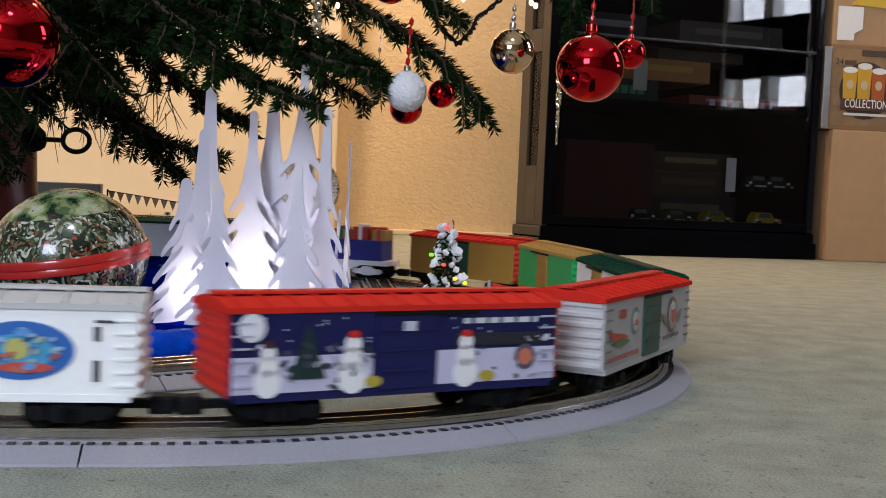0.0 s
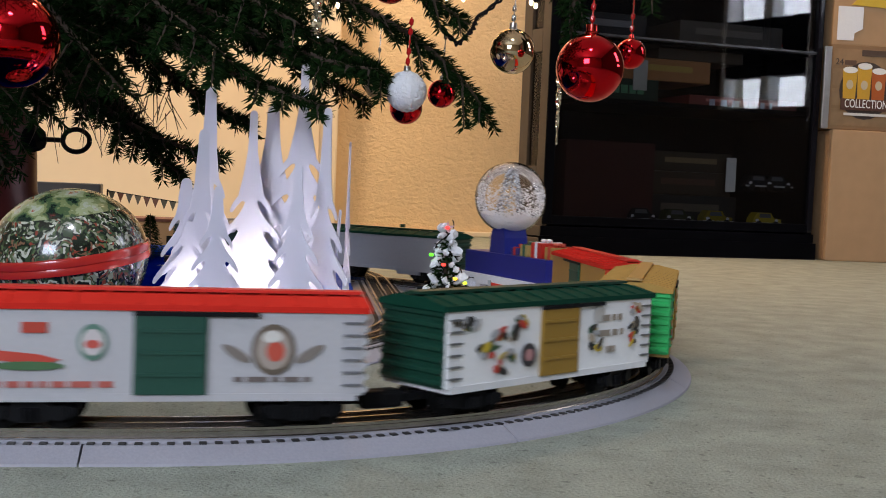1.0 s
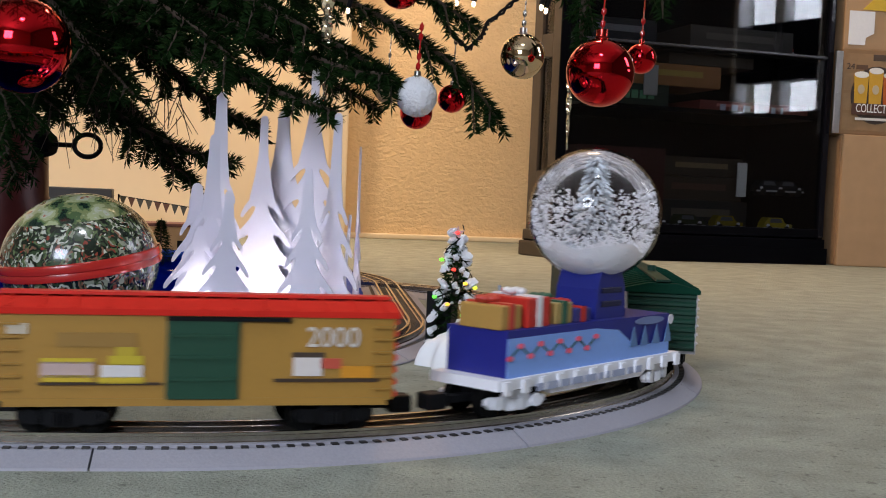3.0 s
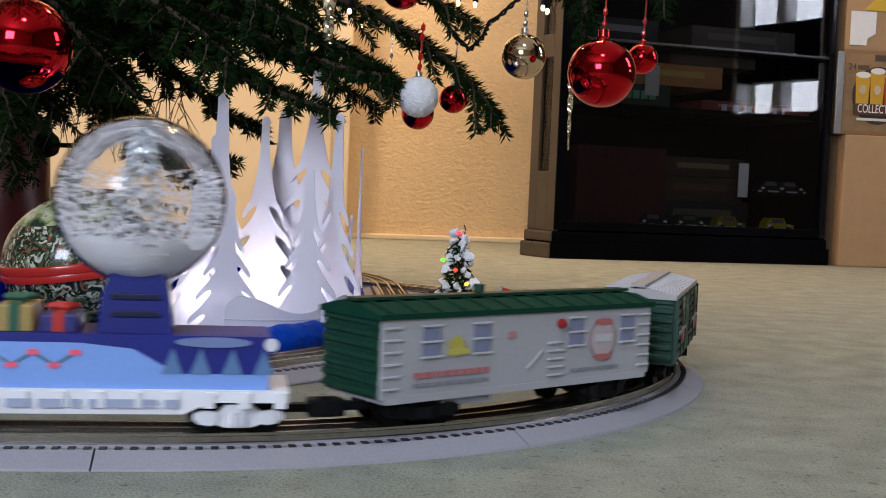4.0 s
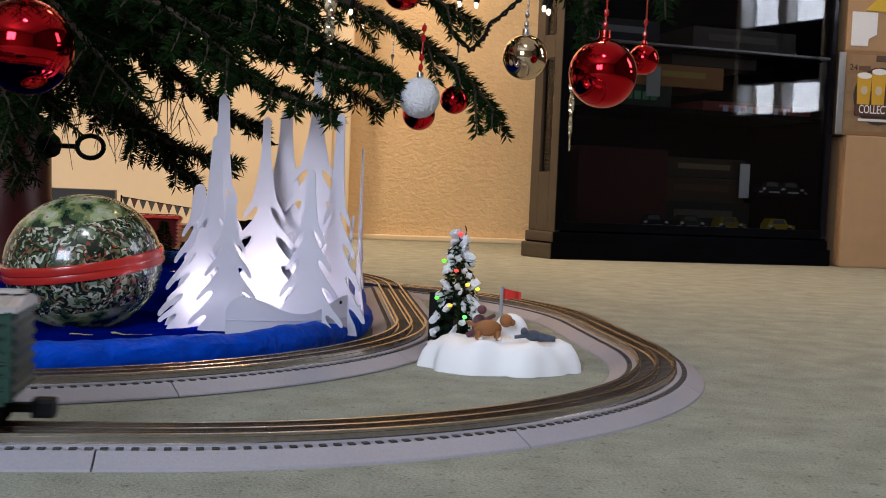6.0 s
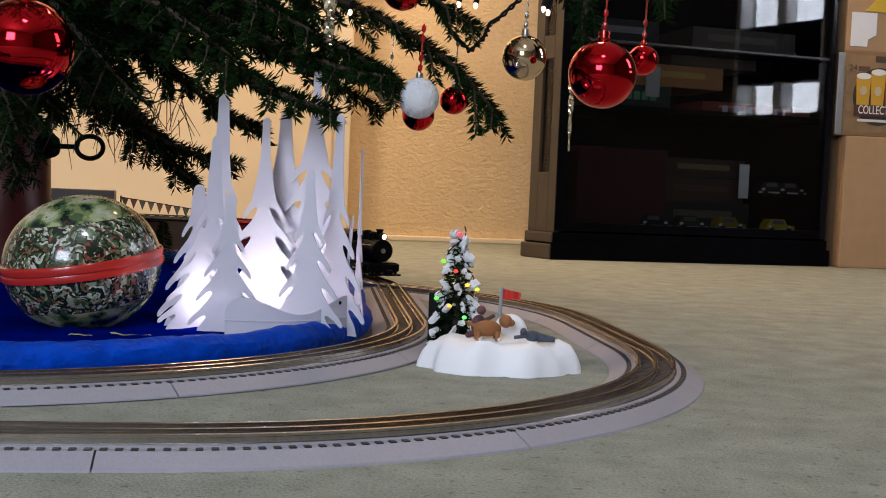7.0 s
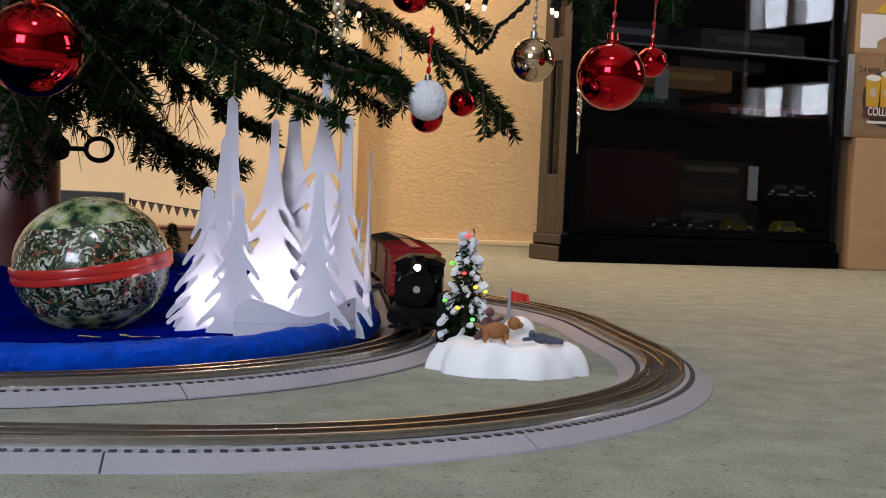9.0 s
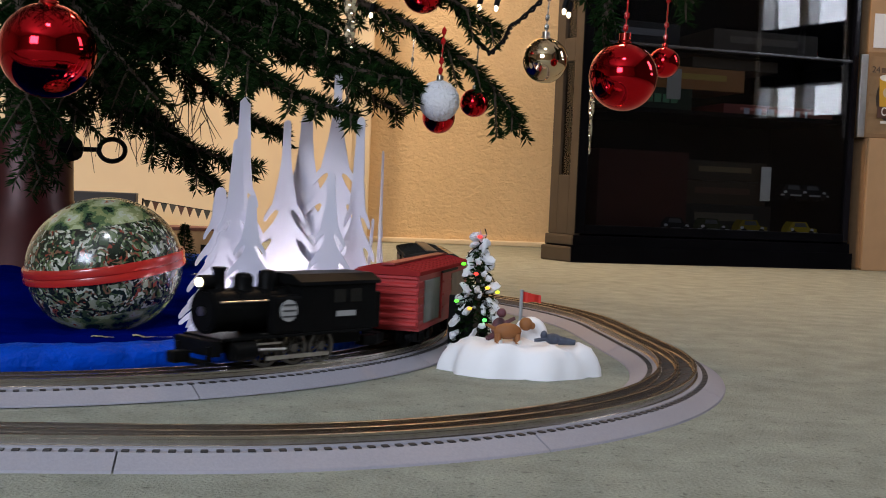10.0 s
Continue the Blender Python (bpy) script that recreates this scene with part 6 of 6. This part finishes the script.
    branch((hub, B(0, -40, 1.35), B(-40, 60, 1.25), B(30, 230, 1.2)), 0.16, 800, 16, 0.1)
    branch((hub, B(500, -160, 1.55), B(700, -60, 1.45), B(850, 55, 1.42)), 0.13, 800, 14, 0.3)
    branch((hub, B(700, -220, 1.6), B(900, -110, 1.5), B(1010, -10, 1.42)), 0.12, 800, 12, 0.45)
    branch((hub, B(800, -260, 1.6), B(1020, -140, 1.45), B(1190, 2, 1.36)), 0.10, 800, 12, 0.45)
    branch((hub, B(40, 20, 1.9), B(0, 110, 2.0), B(60, 210, 2.05)), 0.2, 700, 14, 0.2)
    branch((hub, B(260, -40, 1.5), B(180, 60, 1.42), B(220, 130, 1.38)), 0.18, 800, 14, 0.1)
    branch((hub, B(30, 110, 1.6), B(-20, 200, 1.5), B(40, 330, 1.46)), 0.12, 800, 14, 0.15)
    # whorls above, out of sight, that shade the lower ones
    for z, reach, n in ((0.66, 0.95, 11), (0.86, 0.85, 11), (1.1, 0.7, 10), (1.4, 0.5, 9), (1.75, 0.3, 8)):
        for k in range(n):
            a = k * math.tau / n + z * 5
            o = Vector((TREE.x, TREE.y, z))
            d = Vector((math.cos(a), math.sin(a), 0))
            branch((o, o + d * reach * 0.5 + Vector((0, 0, 0.06)), o + d * reach + Vector((0, 0, -0.04))), reach * 0.35, 260, 14, 0.1, 0.02, 0.024)
    branch((hub, B(100, 40, 1.75), B(160, 120, 1.7), B(250, 220, 1.68)), 0.16, 800, 16, 0.2)
    branch((hub, B(-40, 60, 1.5), B(20, 130, 1.4), B(110, 200, 1.36)), 0.14, 800, 16, 0.1)
    branch((hub, B(60, -60, 1.6), B(140, 0, 1.55), B(330, 70, 1.5)), 0.18, 800, 18, 0.1)
    branch((hub, B(400, 20, 1.6), B(520, 110, 1.55), B(680, 200, 1.5)), 0.10, 800, 16, 0.3, 0.012)
    # one short sprig that hangs beside the large red bauble
    branch((B(1045, -60, 1.36), B(1036, 20, 1.355), B(1030, 92, 1.35)), 0.02, 1200, 8, 0.0, 0.02, 0.016)
    tagged(wood.part("branchwork", BARK, t, "brown limbs and twigs", True), kind="stuff")
    cr = new("crown", nd.mesh("crown", NEEDLE))
    cr.parent = t
    tagged(cr, "dense dark green fir needles", kind="stuff")
    # bare dry twiglets under the lowest limb
    dry = Rods()
    for k in range(70):
        p = B(r.uniform(95, 330), r.uniform(150, 215), 1.5)
        q = p + Vector((r.uniform(-0.03, 0.03), r.uniform(-0.02, 0.02), -r.uniform(0.02, 0.075)))
        dry.add(p, q, 0.0009, 0.0004, 4)
    tagged(dry.part("dry_brush", BARK, t, "bare brown twiglets"), kind="stuff")
    s = empty("tree_stand", "dark red metal tree stand with ring bolts on the skirt", "tree stand", m=pose(TREE.x, TREE.y, 0.0))
    red = shader("old_red_enamel", (0.055, 0.006, 0.005), 0.4, 0.2, grain=0.25, size=30, bump=0.1)
    part("pot", lathe([(0.105, 0.022), (0.11, 0.03), (0.085, 0.09), (0.065, 0.13), (0.062, 0.235), (0.066, 0.240), (0.058, 0.240), (0.055, 0.12)], 40), red, s, smooth=True)
    for a in (-12, 108, 228):
        d = Vector((math.cos(radians(a)), math.sin(radians(a)), 0))
        b = part("ring_bolt", a_tube(d * 0.03 + Vector((0, 0, 0.205)), d * 0.115 + Vector((0, 0, 0.205)), 0.0036, n=10), IRON, s, "dark iron ring bolt")
        part("nut", a_tube(d * 0.060 + Vector((0, 0, 0.205)), d * 0.080 + Vector((0, 0, 0.205)), 0.021, 0.016, n=8), IRON, b)
        ring = bmesh.new()
        for k in range(24):
            u, v = k * math.tau / 24, (k + 1) * math.tau / 24
            tube(ring, d * (0.135 + 0.021 * math.cos(u)) + Vector((0, 0, 0.205 + 0.016 * math.sin(u))), d * (0.135 + 0.021 * math.cos(v)) + Vector((0, 0, 0.205 + 0.016 * math.sin(v))), 0.0036, n=8, caps=False)
        part("ring", ring, IRON, b)


build_tree()


# ---- baubles and lights ----
def cord(parent, a, b, material, label, beads=0):
    bm = a_tube(a, b, 0.0009, n=5)
    r = random.Random(int(a[0] * 1000) & 255)
    for k in range(beads):
        p = Vector(a).lerp(Vector(b), (k + 0.5) / beads)
        bmesh.ops.create_icosphere(bm, subdivisions=1, radius=r.choice((0.002, 0.0042)), matrix=Matrix.Translation(p) @ Matrix.Diagonal((0.8, 0.8, 1.3, 1)))
    part("hanger", bm, material, parent, label)


def bauble(px, py, r_px, d, mat, label, cord_mat, up=0.12, beads=5, glitter=False):
    c0 = B(px, py, d)
    R = r_px / 2006.2 * d
    c = empty("bauble", label, "bauble", "tree baubles", m=Matrix.Translation(c0))
    bm = ball(R, 110, 70) if glitter else ball(R, 40, 24)
    if glitter:
        for v in bm.verts:
            v.co *= 1 + 0.035 * noise.noise(v.co * 200) + 0.05 * noise.noise(v.co * 430) + 0.03 * noise.noise(v.co * 1100)
    part("globe", bm, mat, c, smooth=True)
    part("cap", lathe([(R * 0.20, R * 0.96), (R * 0.21, R * 1.02), (R * 0.17, R * 1.05), (R * 0.17, R * 1.25), (0, R * 1.27)], 18), STEEL if cord_mat is not RED_CORD or glitter else RED_CAP, c, "metal cap", smooth=True)
    cord(c, (0, 0, R * 1.25), (0.003, 0.004, R * 1.25 + up), cord_mat, "beaded cord", beads)


RED_CORD = shader("red_glass_beads", (0.45, 0.012, 0.012), 0.15, grain=0.05, size=50, bump=0, coat=0.6)
RED_CAP = shader("red_cap_metal", (0.6, 0.05, 0.04), 0.2, 1.0, grain=0.05, size=50)
CLEAR_CORD = shader("silver_bead_cord", (0.5, 0.47, 0.42), 0.25, 0.8, grain=0.1, size=80)
BEIGE = shader("matte_beige_bauble", (0.42, 0.30, 0.17), 0.5, grain=0.05, size=30, bump=0.02)
bauble(44, 84, 85, 1.12, RED_BALL, "large shiny red glass bauble on a lower branch", RED_CORD)
bauble(302, 52, 29, 1.7, RED_BALL, "small shiny red glass bauble among dark branches", RED_CORD, 0.06)
bauble(712, -17, 36, 1.36, RED_BALL, "shiny red glass bauble among green twigs", RED_CORD)
bauble(740, 203, 29, 1.62, RED_BALL, "small red bauble hanging behind the white one", RED_CORD, 0.1, 0)
bauble(741, 174, 35.5, 1.38, SNOW, "white glittering bauble with a frosted surface", RED_CORD, 0.06, 5, True)
bauble(803, 178, 25, 1.50, RED_BALL, "small shiny red bauble on a bead cord", CLEAR_CORD, 0.06, 4)
bauble(928, 103, 40, 1.40, GOLD_BALL, "champagne mirror bauble on a silver bead cord", CLEAR_CORD, 0.06, 5)
bauble(1066, 132, 60.5, 1.30, RED_BALL, "large shiny red glass bauble on a red cord", RED_CORD, 0.07, 5)
bauble(1138, 107, 27, 1.48, RED_BALL, "small shiny red bauble on a red bead cord", RED_CORD, 0.08, 5)
bauble(690, 163, 24, 1.9, BEIGE, "matte beige bauble hanging near the wall", CLEAR_CORD, 0.08, 4)


def icicle(px, y0, y1, d, r):
    """A twisted glass icicle."""
    a, b = B(px, y0, d), B(px + 2, y1, d)
    c = empty("glass_icicle", "twisted clear and gold glass icicle hanging from the tree", "icicle", "glass icicles", m=Matrix.Translation(a))
    h = a.z - b.z
    bm = bmesh.new()
    prev = None
    n = int(h / 0.0016)
    for k in range(n + 1):
        f = k / n
        rr = r * (1 - 0.75 * f)
        tw = f * h / 0.028 * math.tau
        ring = []
        for j in range(10):
            an = j * math.tau / 10
            q = rr * (1 + 0.45 * math.cos(2 * (an - tw / 2)))
            ring.append(bm.verts.new((q * math.cos(an), q * math.sin(an), -f * h)))
        if prev:
            for j in range(10):
                bm.faces.new((prev[j], prev[(j + 1) % 10], ring[(j + 1) % 10], ring[j]))
        prev = ring
    part("rod", bm, shader("gold_tinted_glass", (0.85, 0.72, 0.50), 0.08, 0.85, grain=0.1, size=60, bump=0), c, smooth=True)


icicle(586, -40, 215, 1.24, 0.006)
icicle(1012, 150, 268, 1.42, 0.0034)


def build_light_chain():
    pts = [B(*p) for p in ((945, -30, 1.40), (918, 2, 1.40), (880, 36, 1.40), (868, 42, 1.40), (858, 66, 1.41), (832, 92, 1.42), (800, 60, 1.45), (770, 10, 1.46), (740, -40, 1.46))]
    c = empty("light_chain", "dark green cable of a fairy light chain on the tree", "light chain", "fairy lights")
    bm = bmesh.new()
    for sh in (-1, 1):
        last = None
        for k in range(90):
            f = k / 89 * (len(pts) - 1)
            i = min(int(f), len(pts) - 2)
            p = pts[i].lerp(pts[i + 1], f - i)
            p = p + Vector((math.cos(k * 0.8), 0, math.sin(k * 0.8))) * 0.002 * sh
            if last is not None:
                tube(bm, last, p, 0.0018, n=5, caps=False)
            last = p
    part("cable", bm, BLACK, c)
    glow = shader("warm_fairy_light", (1, 0.85, 0.6), 0.3, grain=0, bump=0, emit=(1.0, 0.80, 0.50), glow=6)
    for px, py, d in ((842, 6, 1.44), (812, 4, 1.46), (962, 12, 1.41), (970, 18, 1.42), (620, 18, 1.5), (480, 30, 1.6), (395, 55, 1.7), (640, 45, 1.55)):
        p = B(px, py, d)
        s = part("socket", a_tube(p, p + Vector((0.003, 0, 0.012)), 0.0036, n=8), BLACK, c)
        part("bulb", ball(0.0026, 10, 8, m=Matrix.Translation(p - Vector((0, 0, 0.003))) @ Matrix.Diagonal((1, 1, 1.6, 1))), glow, s, "warm white glowing bulb")


build_light_chain()


# ---- back corner by the cream panel ----
def build_back_corner():
    h = empty("cardboard_house", "low beige cardboard house with a dark window", "toy house", m=Matrix.Translation(B(292, 470, 2.55)) @ pose(0, 0, 0, 0, 0, 13))
    lo = -B(292, 470, 2.55).z
    part("walls", a_box(-0.085, 0.075, -0.03, 0.06, lo, 0.085, bevel=0.002), CARTON, h)
    part("roof", a_box(-0.09, 0.08, -0.036, 0.066, 0.0855, 0.093, bevel=0.002), shader("red_brown_card", (0.14, 0.05, 0.035), 0.6), h)
    part("window", a_box(0.03, 0.06, -0.0318, -0.0302, 0.02, 0.055), BLACK, h)
    k = empty("dark_carton", "dark grey carton standing by the cream wall", "box", m=pose(-0.93, 3.02, 0.0, 0, 0, 13))
    part("body", a_box(-0.12, 0.05, -0.05, 0.05, 0.0, 0.128, bevel=0.003), paint((0.03, 0.03, 0.034)), k)
    g = empty("pennant_garland", "string of small dark and brown pennants", "garland")
    r = random.Random(4)
    a, b = B(214, 349, 3.15), B(352, 372, 3.15)
    part("string", a_tube(a, b, 0.0012, n=5), BLACK, g)
    for p in (a, b):
        part("post", a_tube((p.x, p.y, 0.0), p + Vector((0, 0, 0.004)), 0.0025, n=6), DARK_WOOD, g)
    for i in range(9):
        p = a.lerp(b, (i + 0.5) / 9)
        w = 0.010
        part("pennant", prism([(-w, 0.0), (w, 0.0), (0.0, -0.027)], 0.001), paint(r.choice(((0.06, 0.06, 0.05), (0.12, 0.05, 0.03), (0.09, 0.08, 0.06)))), g, m=Matrix.Translation(p))
    c = empty("small_fir", "tiny dark artificial fir standing on the skirt", "toy tree", m=pose(-0.49, 1.98, 0.0) @ Matrix.Diagonal((0.8, 0.8, 0.62, 1)))
    part("trunk", a_tube((0, 0, 0), (0, 0, 0.15), 0.004, 0.001), BARK, c)
    nd = Needles()
    for i in range(1500):
        f = r.random()
        an = r.uniform(0, math.tau)
        d = Vector((math.cos(an), math.sin(an), -0.3))
        nd.add(Vector((0, 0, 0.03 + 0.115 * f)) + d * 0.036 * (1 - f) * r.random(), (d + Vector((0, 0, r.uniform(-0.3, 0.4)))).normalized(), 0.012, 0.0007)
    o = new("needles", nd.mesh("needles", NEEDLE))
    o.parent = c


build_back_corner()


# ---- motion of the trains ----
def travelled(t):
    # a slight hold-up before the train has passed
    return 0.4067 * t - 0.0069 * t * t - 0.005 * math.exp(-((t - 4.75) / 0.42) ** 2)


def engine_travelled(t):
    return 0.335 * t


# thing, line, place of its middle along the line at the start, half its wheelbase
CARS = [(car_white, OUTER, -0.103, 0.0747, travelled), (car_blue, OUTER, 0.162, 0.0747, travelled), (car_silver, OUTER, 0.425, 0.0747, travelled), (car_wg, OUTER, 0.686, 0.0747, travelled), (car_gg, OUTER, 0.939, 0.0747, travelled),
        (car_tan, OUTER, 1.195, 0.0747, travelled), (car_globe, OUTER, 1.485, 0.088, travelled), (car_gray, OUTER, 1.764, 0.080, travelled), (car_green, OUTER, 2.027, 0.068, travelled),
        (engine, INNER, 3.652 + 0.094, 0.045, engine_travelled), (car_red, INNER, 3.652 + 0.094 + 0.245, 0.0747, engine_travelled), (car_dark, INNER, 3.652 + 0.094 + 0.245 + 0.262, 0.0747, engine_travelled)]
for c in (car_white, car_blue, car_silver, car_wg, car_gg, car_tan, car_red, car_dark):
    c.scale = (0.957, 1.0, 1.0)
car_wg.scale, car_blue.scale = (0.94, 1.0, 1.0), (0.965, 1.0, 1.0)
car_gray.scale, car_green.scale = (1.02, 1.0, 1.0), (0.835, 1.0, 1.0)


def place(line, s, half):
    (a, _), (b, _) = line.at(s + half), line.at(s - half)
    return (a + b) / 2, math.atan2(a.y - b.y, a.x - b.x)


def motions():
    steps = [k / 10 for k in range(101)]
    for thing, line, mid, half, moved in CARS:
        lift = RAIL_TOP + (0.0008 if line is INNER else 0.0)
        rows, swing = [], {1: [], -1: []}
        for t in steps:
            s = mid - moved(t)
            p, h = place(line, s, half)
            rows.append((t, pose(p.x, p.y, lift, 0, 0, math.degrees(h))))
            for e in (1, -1):
                _, th = line.at(s + e * half)
                d = (th - h + math.pi) % math.tau - math.pi
                swing[e].append((t, pose(e * half / thing.scale.x, 0, 0, 0, 0, math.degrees(d))))
        walk(thing, rows)
        for ch in thing.children:
            if ch.name.startswith("truck"):
                walk(ch, swing[1 if ch.location.x > 0 else -1])
    turn = []
    for k in range(151):
        t = k / 15
        turn.append((t, engine_travelled(t) / 0.0145))
    for w in drivers:
        x = w.location.x
        walk(w, [(t, pose(x, 0, 0.0145) @ Matrix.Rotation(-a, 4, "Y")) for t, a in turn])
    for w in side_rods:
        walk(w, [(t, pose(0.0065 * math.cos(a), 0, 0.0145 + 0.0065 * math.sin(a))) for t, a in turn])


motions()
